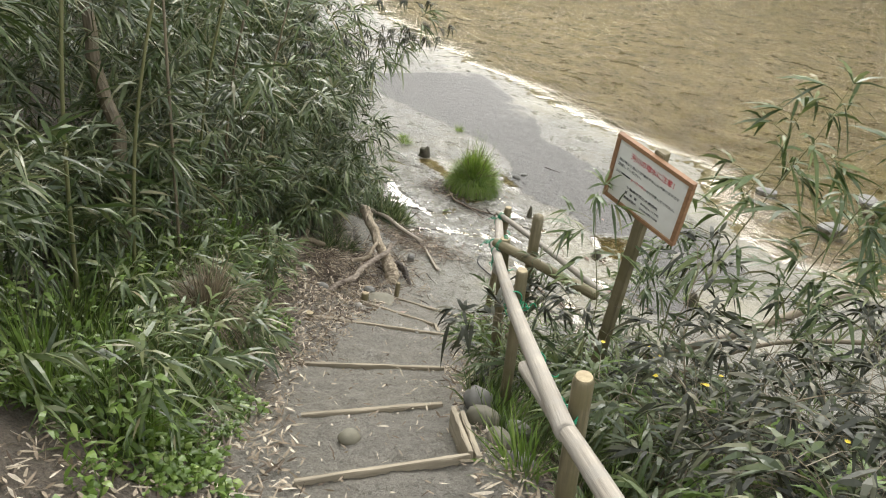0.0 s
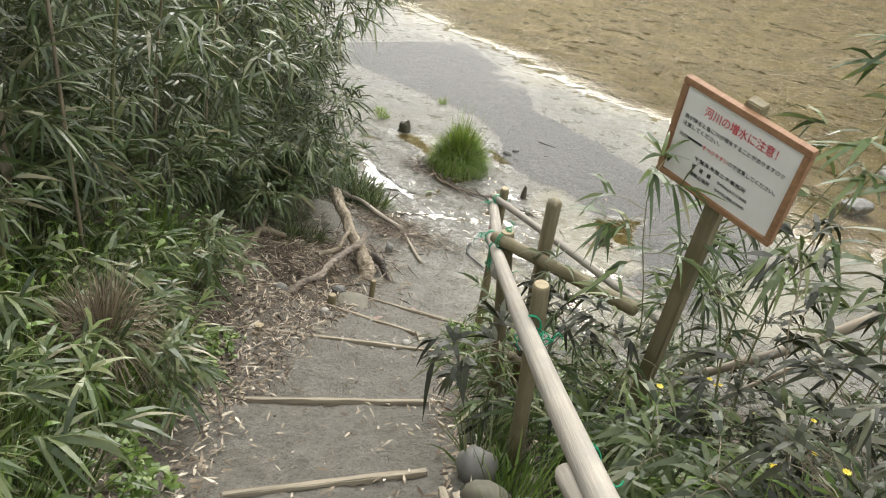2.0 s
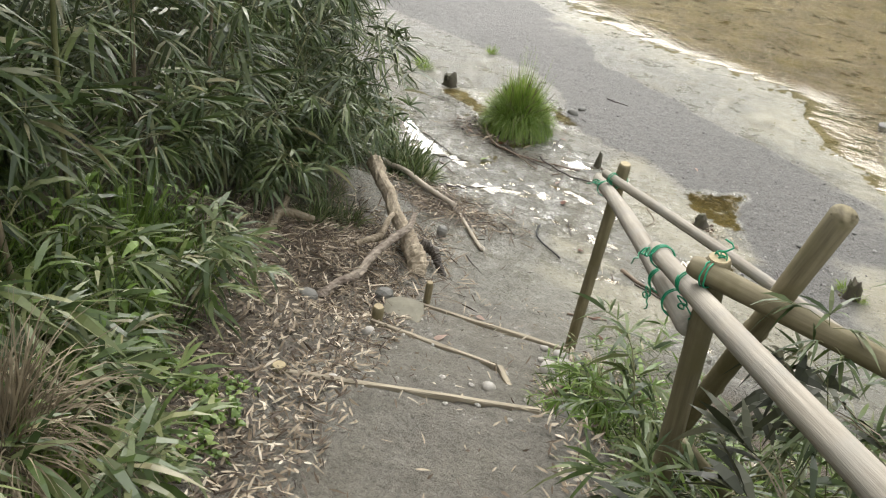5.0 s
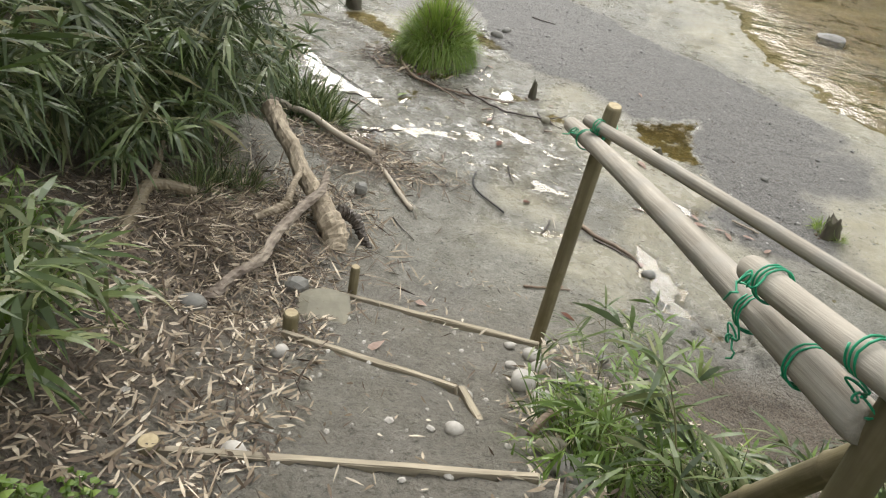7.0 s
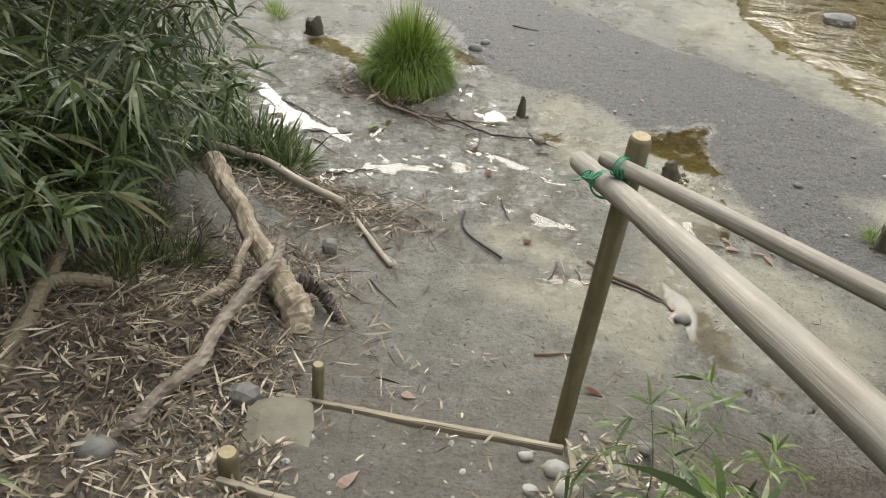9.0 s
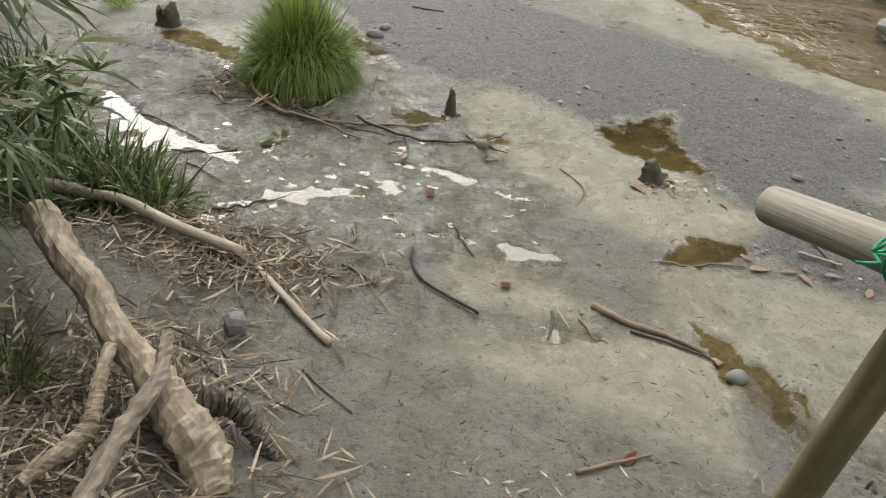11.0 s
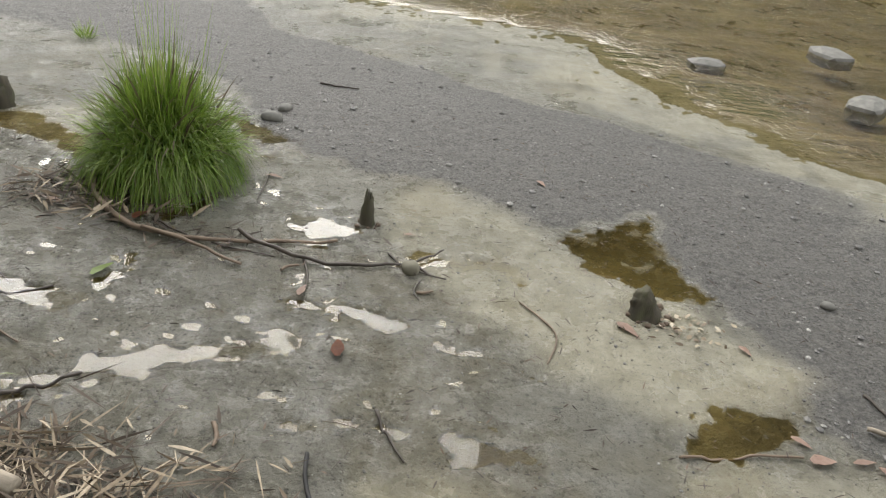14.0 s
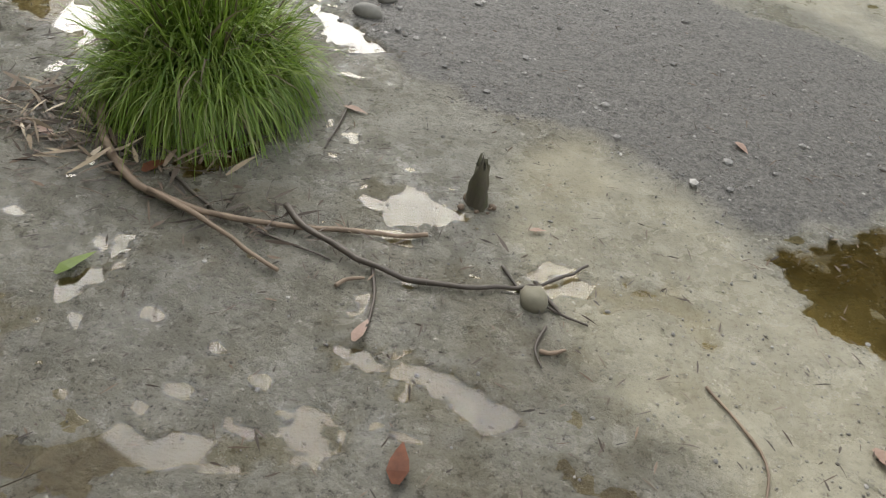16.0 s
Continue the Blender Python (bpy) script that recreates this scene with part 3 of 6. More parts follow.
def land(x, y):
    """Height of the ground, and how much it is slab, gravel and soil, for arrays of places."""
    x, y = np.asarray(x, float), np.asarray(y, float)
    # treads of the flight
    d, zt = [], []
    for (ax, ay, az), (bx, by, bz) in STEPS:
        ux, uy = bx - ax, by - ay
        n = math.hypot(ux, uy)
        d.append(((x - ax) * -uy + (y - ay) * ux) / n)
        t = np.clip(((x - ax) * ux + (y - ay) * uy) / n / n, -0.3, 1.3)
        zt.append(az + (bz - az) * t)
    path = zt[0] - 0.03 - 0.33 * np.clip(d[0], -5.0, 0)
    for i in range(len(STEPS) - 1):
        t = np.clip(d[i] / np.maximum(d[i] - d[i + 1], 1e-3), 0, 1)
        h = (zt[i] - 0.07) * (1 - t) + (zt[i + 1] - 0.018) * t
        path = np.where((d[i] > 0), h, path)
    low = np.maximum(0.0, (zt[-1] - 0.12) * (1 - np.clip(d[-1] / 1.35, 0, 1)) ** 1.2)
    path = np.where(d[-1] > 0, low, path)
    path = np.where(y > 2.0, 0.0, path)
    left = side_of(x, y, LEFT_EDGE)
    right = -side_of(x, y, RIGHT_EDGE)
    h = path
    up = np.clip(left, 0, 6)
    h = h + np.where(left > 0, 0.32 * up + 0.10 * np.minimum(up, 1.0) * rough_land(x, y, 0.7, 3, 5), 0)
    down = np.clip(right, 0, 30)
    h = np.where(right > 0, np.maximum(0.0, path - 0.33 * down - 0.05 * step01(0, 0.2, down)) + 0.05 * rough_land(x, y, 0.5, 3, 9) * step01(0, 0.4, down) * step01(1.6, 0.6, y), h)
    # heaps of washed-up litter beside the lowest step
    heap = lambda cx, cy, sx, sy: np.exp(-((x - cx) / sx) ** 2 - ((y - cy) / sy) ** 2)
    h = h + 0.12 * heap(-0.62, 0.78, 0.42, 0.55) - 0.09 * heap(-0.45, -0.05, 0.32, 0.3) + 0.30 * heap(-1.25, 1.6, 0.40, 0.42)
    h = np.minimum(h, 3.6)
    bank = np.maximum(step01(-0.25, 0.25, left + 0.10 * rough_land(x, y, 0.3, 3, 20)), step01(0.0, 0.3, right) * step01(1.5, 0.9, y))
    bank = np.maximum(bank, 0.35 * step01(1.3, 0.5, y))
    flat = (1 - step01(0.0, 0.5, left)) * step01(0.7, 1.5, y)
    wob = rough_land(x, y, 0.22, 4, 30)
    # river bed
    riv = -side_of(x, y, RIVER) + 0.35 * rough_land(x, y, 1.6, 4, 41)
    near = step01(-1.3, 0.2, riv)
    bars = rough_land(x * 0.6 + y * 0.5, y - 0.35 * x, 0.9, 3, 47)
    bed = -0.012 * near + np.where(riv > 0, -0.02 - 0.20 * step01(0, 3.0, riv) + 0.035 * bars * step01(0, 0.8, riv), 0.0)
    h = h + flat * (0.006 * rough_land(x, y, 0.9, 3, 50) * (1 - near) + 0.0035 * rough_land(x, y, 0.12, 3, 55) + 0.0022 * rough_land(x, y, 0.04, 2, 57) + 0.004)
    h = np.where(flat > 0.01, h + bed * np.clip(flat, 0, 1), h)
    h = h + (1 - flat) * 0.012 * rough_land(x, y, 0.15, 3, 60)
    slab = np.zeros_like(h)
    for ring in SLABS:
        slab = np.maximum(slab, step01(-0.12, 0.10, inside(x, y, ring) + 0.05 * wob) * (0.82 + 0.25 * rough_land(x, y, 0.6, 3, 33)))
    slab = np.maximum(slab, step01(-1.1, -0.4, riv + 0.35 * wob) * flat * (0.55 + 0.3 * rough_land(x, y, 0.8, 3, 35)))
    grav = step01(-0.02, 0.03, inside(x, y, GRAVEL) + 0.04 * wob) * (1 - step01(-0.9, -0.4, riv))
    h = h + 0.010 * grav + 0.004 * grav * rough_land(x, y, 0.05, 2, 71) + 0.004 * slab * flat * (riv < 0)
    fringe = 0.02 * rough_land(x, y, 0.05, 4, 83)
    isles = rough_land(x, y, 0.11, 4, 85)
    hollows = rough_land(x * 0.8 + y * 0.3, y, 0.065, 3, 88)
    carved, pud, wet = np.zeros_like(h), np.zeros_like(h), np.zeros_like(h)
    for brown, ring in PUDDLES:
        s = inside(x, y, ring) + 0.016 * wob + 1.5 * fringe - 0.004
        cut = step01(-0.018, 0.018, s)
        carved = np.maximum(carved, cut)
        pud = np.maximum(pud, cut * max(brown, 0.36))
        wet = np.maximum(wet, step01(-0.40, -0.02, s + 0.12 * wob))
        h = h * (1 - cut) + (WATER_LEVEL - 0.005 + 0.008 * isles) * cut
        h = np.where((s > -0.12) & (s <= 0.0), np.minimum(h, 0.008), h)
    seep = step01(-0.15, 0.45, -np.hypot((x + 0.75) / 1.3, (y - 2.85) / 0.75) + 1.0 + 0.25 * wob)
    wet = np.maximum(wet, 0.9 * seep * (left < 0))
    damp = wet * flat * (1 - 0.75 * np.clip(slab, 0, 1)) * (1 - grav) * (1 - carved)
    h = h * (1 - damp) + (WATER_LEVEL + 0.0056 + 0.0072 * hollows) * damp
    return h, np.clip(slab, 0, 1), np.clip(grav * (1 - slab), 0, 1), np.clip(bank * (1 - flat * 0.85 * step01(0.9, 1.8, y)), 0, 1), riv, pud, wet * flat


def level(x, y):
    return float(land(np.array([x]), np.array([y]))[0][0])


def spread(stops):
    """Grid lines: (from, to, spacing) one after another."""
    out = [stops[0][0]]
    for a, b, s in stops:
        n = max(1, round((b - a) / s))
        out += list(a + (b - a) * np.arange(1, n + 1) / n)
    return np.array(out)


def far_lines(start, end, first, grow):
    out, s, p = [], first, start
    while abs(p) < abs(end):
        p = p + math.copysign(s, end - start)
        s *= grow
        out.append(p)
    return out


def sheet(name, xs, ys, height, mat, colours=None, attribute=""):
    X, Y = np.meshgrid(xs, ys)
    Z = height if isinstance(height, np.ndarray) else np.full(X.shape, height)
    nx, ny = len(xs), len(ys)
    me = bpy.data.meshes.new(name)
    me.vertices.add(nx * ny)
    me.vertices.foreach_set("co", np.stack([X, Y, Z], -1).astype(np.float32).ravel())
    i = np.arange(nx * ny).reshape(ny, nx)
    q = np.stack([i[:-1, :-1], i[:-1, 1:], i[1:, 1:], i[1:, :-1]], -1).reshape(-1, 4)
    me.loops.add(q.size)
    me.loops.foreach_set("vertex_index", q.ravel().astype(np.int32))
    me.polygons.add(len(q))
    me.polygons.foreach_set("loop_start", np.arange(0, q.size, 4, dtype=np.int32))
    me.polygons.foreach_set("use_smooth", np.ones(len(q), bool))
    if colours is not None:
        at = me.color_attributes.new(attribute, "FLOAT_COLOR", "POINT")
        at.data.foreach_set("color", colours.astype(np.float32).ravel())
    me.update(calc_edges=True)
    me.materials.append(mat)
    return new(name, me)


gx = np.concatenate([np.array(far_lines(-4.5, -400, 0.10, 1.12))[::-1], spread([(-4.5, -1.6, 0.05), (-1.6, 2.0, 0.0115), (2.0, 2.4, 0.02), (2.4, 5.0, 0.04)]), far_lines(5.0, 400, 0.06, 1.12)])
gy = np.concatenate([np.array(far_lines(-5.0, -400, 0.10, 1.14))[::-1], spread([(-5.0, 0.9, 0.03), (0.9, 4.2, 0.012), (4.2, 5.4, 0.02), (5.4, 10.0, 0.05)]), far_lines(10.0, 400, 0.08, 1.10)])
GX, GY = np.meshgrid(gx, gy)
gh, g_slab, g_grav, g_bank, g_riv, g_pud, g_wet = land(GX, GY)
stain = 0.24 * step01(0.30, 0.75, rough_land(GX, GY, 0.45, 4, 87)) * step01(1.6, 2.2, GY) * (1 - g_grav)
far_rise = step01(95, 130, GY) * 5.0
gh = gh + far_rise
zones = np.stack([g_slab, g_grav, g_bank, np.maximum(np.maximum(step01(-0.1, 0.9, g_riv), g_pud), stain)], -1)
ground = sheet("ground", gx, gy, gh, GROUND, zones, "zones")
wet_at = ground.data.attributes.new("wetness", "FLOAT", "POINT")
wet_at.data.foreach_set("value", np.maximum(g_wet, stain).astype(np.float32).ravel())
tagged(ground, "wet grey mud flat, sandstone, gravel and earthen bank", "ground", kind="structure")

wx = np.concatenate([np.array(far_lines(-5, -170, 0.3, 1.2))[::-1], spread([(-5, 8, 0.13)]), far_lines(8, 170, 0.3, 1.2)])
wy = np.concatenate([spread([(0.95, 14, 0.13)]), far_lines(14, 110, 0.3, 1.2)])
WX, WY = np.meshgrid(wx, wy)
flow = step01(-0.1, 1.2, land(WX, WY)[4])
wcol = np.stack([flow, flow, flow, np.ones_like(flow)], -1)
water = sheet("water", wx, wy, WATER_LEVEL, WATER, wcol, "flow")
water.visible_shadow = False
tagged(water, "shallow olive brown river water with small ripples", "water", kind="structure")


# ---- handrail of logs ----
def tie_mesh(radius, seed, turns=2.3, spread_z=0.026, wire=0.0022):
    """A few turns of wire round a log along z, with a twisted knot and two loose ends."""
    r = np.random.default_rng(seed)
    pts = []
    n = int(22 * turns)
    for i in range(n):
        a = 2 * math.pi * turns * i / n
        pts.append(((radius + 0.001) * math.cos(a), (radius + 0.001) * math.sin(a), spread_z * (i / n - 0.5) + r.normal(0, 0.001)))
    a = 2 * math.pi * turns
    for k in range(1, 9):
        rr = radius + 0.004 + 0.007 * k
        pts.append((rr * math.cos(a + 0.05 * k) + r.normal(0, 0.004), rr * math.sin(a + 0.05 * k) + r.normal(0, 0.004), spread_z * 0.5 + 0.012 * math.sin(k * 1.3)))
    v, f = tube(pts, [wire] * len(pts), 6, 0, seed)
    h = Heap()
    h.add(v, f)
    knot = [(radius + 0.012 + 0.010 * math.cos(t * 2.1) + 0.004 * t, 0.012 * math.sin(t * 2.9), 0.014 * math.cos(t * 1.7)) for t in np.linspace(0, 5, 26)]
    knot = [(x * math.cos(a) - y * math.sin(a), x * math.sin(a) + y * math.cos(a), z) for x, y, z in knot]
    v, f = tube(knot, [wire] * len(knot), 6, 0, seed)
    h.add(v, f)
    return h.mesh("tie", TIE, True)


handrail = thing("handrail", pose(1.5, -1.2, level(1.5, -1.2)), "rustic handrail of weathered logs lashed with green wire", "fence")
HR = handrail.matrix_world.inverted()


def under(ob, m):
    """Sets a part's place in the world while it hangs under its thing."""
    ob.matrix_basis = ob.parent.matrix_world.inverted() @ m
    return ob


bpy.context.view_layer.update()


def rail_log(a, b, r0, r1, seed, mat=RAIL_WOOD, name="rail", label="weathered grey round log"):
    L = (Vector(b) - Vector(a)).length
    ob = part(name, log_mesh(name, L, r0, r1, mat, seed), mat, handrail, label)
    return under(ob, along(a, b))


def rail_post(top, foot, r, seed, label="olive brown round post with a sawn top"):
    foot, top = Vector(foot), Vector(top)
    ob = part("post", log_mesh("post", (top - foot).length, r * 1.05, r, POST_WOOD, seed, 16, 0.006), POST_WOOD, handrail, label)
    under(ob, along(foot, top))
    v, f = tube([(0, 0, 0), (0, 0, 0.003)], [r * 0.83, r * 0.80], 16)
    cap = part("end_grain", mesh_from("end_grain", v, f, POST_TOP), POST_TOP, ob, "pale sawn end grain")
    cap.matrix_basis = Matrix.Translation((0, 0, (top - foot).length))
    return ob


def wire_tie(at, axis, radius, seed, turn=0):
    ob = part("tie", tie_mesh(radius, seed), TIE, handrail, "green plastic-coated tying wire")
    return under(ob, along(at, Vector(at) + Vector(axis)) @ pose(0, 0, 0, 0, 0, turn))


rail_post((0.968, 0.402, 1.492), (0.893, 0.52, 0.05), 0.0285, 11)
rail_post((1.512, -1.215, 2.005), (1.575, -1.129, 0.75), 0.031, 12)
rail_post((1.905, -2.098, 2.312), (1.885, -1.89, 1.08), 0.027, 13)
rail_post((2.475, -3.28, 2.685), (2.52, -3.07, 1.3), 0.030, 14)
rail_log((0.812, 0.655, 1.272), (1.499, -1.199, 1.788), 0.030, 0.035, 21)
rail_log((1.328, -0.868, 1.792), (2.495, -3.464, 2.628), 0.027, 0.030, 22)
rail_log((2.213, -2.921, 2.400), (3.102, -4.603, 3.09), 0.025, 0.028, 23)
rail_log((0.885, 0.395, 1.424), (2.19, -0.52, 1.422), 0.021, 0.026, 24, RAIL_WOOD, "rail", "pale weathered side rail")
rail_log((1.455, -1.225, 1.972), (2.13, -1.415, 1.945), 0.028, 0.029, 25, POST_WOOD, "rail", "brown cross rail")
rail_log((1.585, -1.06, 1.30), (2.10, -0.55, 0.62), 0.024, 0.025, 26, POST_WOOD, "brace", "brown slanting brace log")
rail_log((1.20, -0.50, 0.62), (1.95, -1.05, 0.60), 0.019, 0.02, 27, POST_WOOD, "brace", "thin log lying at the foot of the posts")
A_DIR, B_DIR, S_DIR = (0.336, -0.907, 0.252), (0.393, -0.875, 0.282), (0.818, -0.574, 0.0)
wire_tie((0.902, 0.412, 1.340), A_DIR, 0.034, 31, 40)
wire_tie((0.935, 0.360, 1.424), S_DIR, 0.025, 32, 200)
wire_tie((0.966, 0.405, 1.41), (0.05, -0.08, 1), 0.030, 33, 90)
wire_tie((1.362, -0.944, 1.816), B_DIR, 0.032, 34, 60)
wire_tie((1.375, -0.864, 1.695), A_DIR, 0.038, 43, 120)
wire_tie((1.465, -1.175, 1.891), B_DIR, 0.032, 35, 150)
wire_tie((1.44, -1.04, 1.744), A_DIR, 0.038, 36, 220)
wire_tie((1.50, -1.24, 1.968), (0.95, -0.3, 0), 0.031, 37, 300)
wire_tie((1.905, -2.13, 2.186), B_DIR, 0.029, 38, 120)
wire_tie((1.92, -2.15, 2.17), (-0.05, 0.05, 1), 0.031, 39, 10)
wire_tie((2.235, -2.86, 2.40), B_DIR, 0.030, 40, 200)
wire_tie((2.40, -3.21, 2.51), B_DIR, 0.030, 41, 250)
wire_tie((2.452, -3.29, 2.55), (0, -0.3, 0.9), 0.033, 42, 300)
# cut bamboo that leans on the cross rail
bam = thing("bamboo_post", pose(1.64, -1.04, 0.75), "cut olive brown bamboo pole with an open top", "post")
bpy.context.view_layer.update()
v, f = tube([(0, 0, z) for z in (0, 0.35, 0.36, 0.37, 0.72, 0.73, 0.74, 1.09, 1.10, 1.11, 1.62, 1.62, 1.50)],
            [0.033, 0.032, 0.036, 0.032, 0.031, 0.035, 0.031, 0.031, 0.034, 0.030, 0.030, 0.024, 0.023], 18, 0.004, 5, False)
b_ob = part("culm", mesh_from("culm", v, f, POST_WOOD, True), POST_WOOD, bam)
under(b_ob, along((1.525, -0.60, 0.80), (1.716, -1.335, 2.265)))
# dark disc across the bore, coloured to pass for its shaded depth
v, f = tube([(0, 0, 1.50), (0, 0, 1.504)], [0.023, 0.022], 14)
plug = part("diaphragm", mesh_from("diaphragm", v, f, BARK), BARK, b_ob, "dark disc standing in for the shade inside the hollow")
plug.matrix_basis = Matrix()

# ---- warning sign ----
s_up = Vector((0.08, -0.272, 0.955)).normalized()
s_right = Vector((0.386, -0.187, -0.066))
s_right = (s_right - s_up * s_right.dot(s_up)).normalized()
s_front = s_right.cross(s_up)
centre = (Vector((2.123, -1.788, 2.928)) + Vector((2.508, -1.944, 2.855)) + Vector((2.478, -1.909, 2.547)) + Vector((2.088, -1.691, 2.604))) / 4
rot = Matrix((s_right, s_up, s_front)).transposed().to_4x4()
sign = thing("warning_sign", Matrix.Translation(centre) @ rot, "white wooden warning sign with a brown frame on a post", "sign")
SW, SH = 0.425, 0.335
bm = box(SW - 0.02, SH - 0.02, 0.012, 0.001)
bmesh.ops.translate(bm, vec=(0, 0, -0.008), verts=bm.verts)
part("panel", bm, BOARD_FACE, sign, "off-white painted panel")
for nm, lx, ly, px, py in (("frame_top", SW, 0.021, 0, SH / 2 - 0.0105), ("frame_bottom", SW, 0.021, 0, -SH / 2 + 0.0105),
                           ("frame_left", 0.021, SH - 0.044, -SW / 2 + 0.0105, 0), ("frame_right", 0.021, SH - 0.044, SW / 2 - 0.0105, 0)):
    bm = box(lx, ly, 0.026, 0.002, 0.0004, len(nm))
    bmesh.ops.translate(bm, vec=(px, py, -0.008), verts=bm.verts)
    part(nm, bm, SIGN_EDGE, sign, "orange brown frame board")
bm = box(0.055, 0.042, 1.55, 0.004, 0.0008, 3, 6)
spost = part("sign_post", bm, POST_WOOD, sign, "olive brown square post")
spost.matrix_basis = Matrix.Translation((0.0, SH / 2 + 0.018 - 0.775, -0.042)) @ pose(0, 0, 0, 90, 0, 0)


def lettering(text, size, x, y, mat, width, label):
    """Painted writing, set to the given width, its left end at x and its base line at y."""
    cu = bpy.data.curves.new("lettering", "FONT")
    cu.body = text
    cu.size = size
    cu.extrude = 0.0004
    tmp = bpy.data.objects.new("lettering", cu)
    me = bpy.data.meshes.new_from_object(tmp)
    bpy.data.objects.remove(tmp)
    me.materials.clear()
    me.materials.append(mat)
    co = np.empty(len(me.vertices) * 3, np.float32)
    me.vertices.foreach_get("co", co)
    co = co.reshape(-1, 3)
    wide = max(co[:, 0].max() - co[:, 0].min(), 1e-4)
    co[:, 0] = (co[:, 0] - co[:, 0].min()) * width / wide + x
    co[:, 1] += y
    co[:, 2] += 0.0
    me.vertices.foreach_set("co", co.ravel())
    ob = part("lettering", me, mat, sign, label)
    return ob


lettering("河川の増水に注意！", 0.036, -0.118, 0.088, INK_RED, 0.245, "red Japanese heading")
lettering("雨が降ると急に川が増水することがありますので", 0.0165, -0.175, 0.049, INK_BLACK, 0.345, "black Japanese writing")
lettering("注意してください。", 0.0165, -0.175, 0.026, INK_BLACK, 0.135, "black Japanese writing")
lettering("川の", 0.0165, -0.175, -0.012, INK_BLACK, 0.030, "black Japanese writing")
lettering("すべりやすい", 0.0165, -0.088, -0.012, INK_RED, 0.09, "red Japanese writing")
lettering("ので注意してください。", 0.0165, 0.005, -0.012, INK_BLACK, 0.160, "black Japanese writing")
lettering("千葉県市原土木事務所", 0.0165, -0.100, -0.060, INK_BLACK, 0.185, "black Japanese writing")
lettering("管　理　課", 0.0165, -0.100, -0.087, INK_BLACK, 0.07, "black Japanese writing")
lettering("0436(41)1300", 0.0145, -0.005, -0.087, INK_BLACK, 0.105, "faded black number")
lettering("鶴舞出張所", 0.0165, -0.100, -0.113, INK_BLACK, 0.075, "black Japanese writing")
lettering("0436(88)3300", 0.0145, -0.005, -0.113, INK_BLACK, 0.105, "black number")
bm = box(0.052, 0.007, 0.0012, 0)
bmesh.ops.translate(bm, vec=(-0.118, -0.006, -0.0012), verts=bm.verts)
part("lettering", bm, INK_BLACK, sign, "unreadable line of writing")


# ---- step boards and pegs ----
def board(a, b, depth, thick, seed, label="weathered wooden step board set in earth"):
    """A plank on edge from a to b; the given height is its top edge."""
    a, b = Vector(a), Vector(b)
    L = (b - a).length
    bm = box(thick, depth, L, 0.003, 0.0012, seed, 8)
    me = bpy.data.meshes.new("step_board")
    bm.to_mesh(me)
    bm.free()
    me.materials.append(BOARD_WOOD)
    ob = new("step_board", me)
    z = (b - a).normalized()
    y = (Vector((0, 0, 1)) - z * z.z).normalized()
    x = y.cross(z)
    ob.matrix_world = Matrix.Translation((a + b) / 2 - y * depth / 2) @ Matrix((x, y, z)).transposed().to_4x4()
    return tagged(ob, label, "step edging", "step boards of the path")


for k, (a, b) in enumerate(STEPS):
    board(a, b, 0.15, 0.021, 50 + k)
board((2.03, -2.76, 1.82), (1.80, -2.42, 1.72), 0.13, 0.022, 60, "weathered side board at the step's end")
board((2.06, -2.74, 1.80), (1.84, -2.40, 1.70), 0.13, 0.022, 61, "weathered side board at the step's end")
board((0.745, -0.235, 0.64), (1.04, -0.70, 0.80), 0.12, 0.026, 62, "weathered side board at the step's end")
board((0.945, 0.365, 0.425), (1.04, 0.02, 0.47), 0.12, 0.024, 63, "weathered side board at the step's end")


def peg(x, y, z, r, h, seed, label="short sawn wooden peg driven into mud"):
    me = log_mesh("wooden_peg", h, r * 1.02, r, POST_WOOD, seed, 14, 0.001, 0.01, 4)
    ob = new("wooden_peg", me)
    ob.matrix_world = pose(x, y, z - h, 2, 3, seed * 40)
    cap = part("end_grain", mesh_from("end_grain", *tube([(0, 0, h), (0, 0, h + 0.003)], [r * 0.82, r * 0.8], 14), POST_TOP), POST_TOP, ob, "pale sawn end grain")
    return tagged(ob, label, "peg", "pegs of the step boards")


peg(0.024, -0.139, 0.615, 0.030, 0.30, 1)
peg(0.056, 0.387, 0.477, 0.021, 0.35, 2)
peg(0.10, -1.05, 0.885, 0.032, 0.25, 3)


# ---- stones ----
def stone(x, y, size, mat, seed, label, boxy=0.0, sink=0.25, rz=0.0, tilt=0.0, name="stone", group="", z=None):
    ob = new(name, stone_mesh(name, size, mat, seed, boxy))
    g = level(x, y) if z is None else z
    ob.matrix_world = pose(x, y, g + size[2] * (0.5 - sink), tilt, tilt * 0.5, rz)
    return tagged(ob, label, "stone", group)


stone(-0.424, 1.638, (0.085, 0.08, 0.095), STONE, 3, "angular grey stone lying on dark mud", 0.75, 0.12, 30, 8)
stone(-0.15, 0.28, (0.11, 0.10, 0.11), STONE, 4, "dark grey stone by the lowest step", 0.55, 0.3, 10)
stone(-0.40, -0.13, (0.10, 0.09, 0.06), STONE, 5, "flat grey stone among leaf litter", 0.1, 0.3, 10)
stone(0.03, 0.16, (0.27, 0.33, 0.07), FLAT_STONE, 6, "flat olive flagstone set beside the step", 0.6, 0.35, 20)
stone(-0.33, -0.22, (0.12, 0.10, 0.09), STONE, 8, "grey stone half buried in litter", 0.2, 0.4, 60)
stone(0.10, -0.33, (0.07, 0.06, 0.05), PALE_STONE, 9, "pale rounded pebble on the tread", 0.0, 0.3, 60)
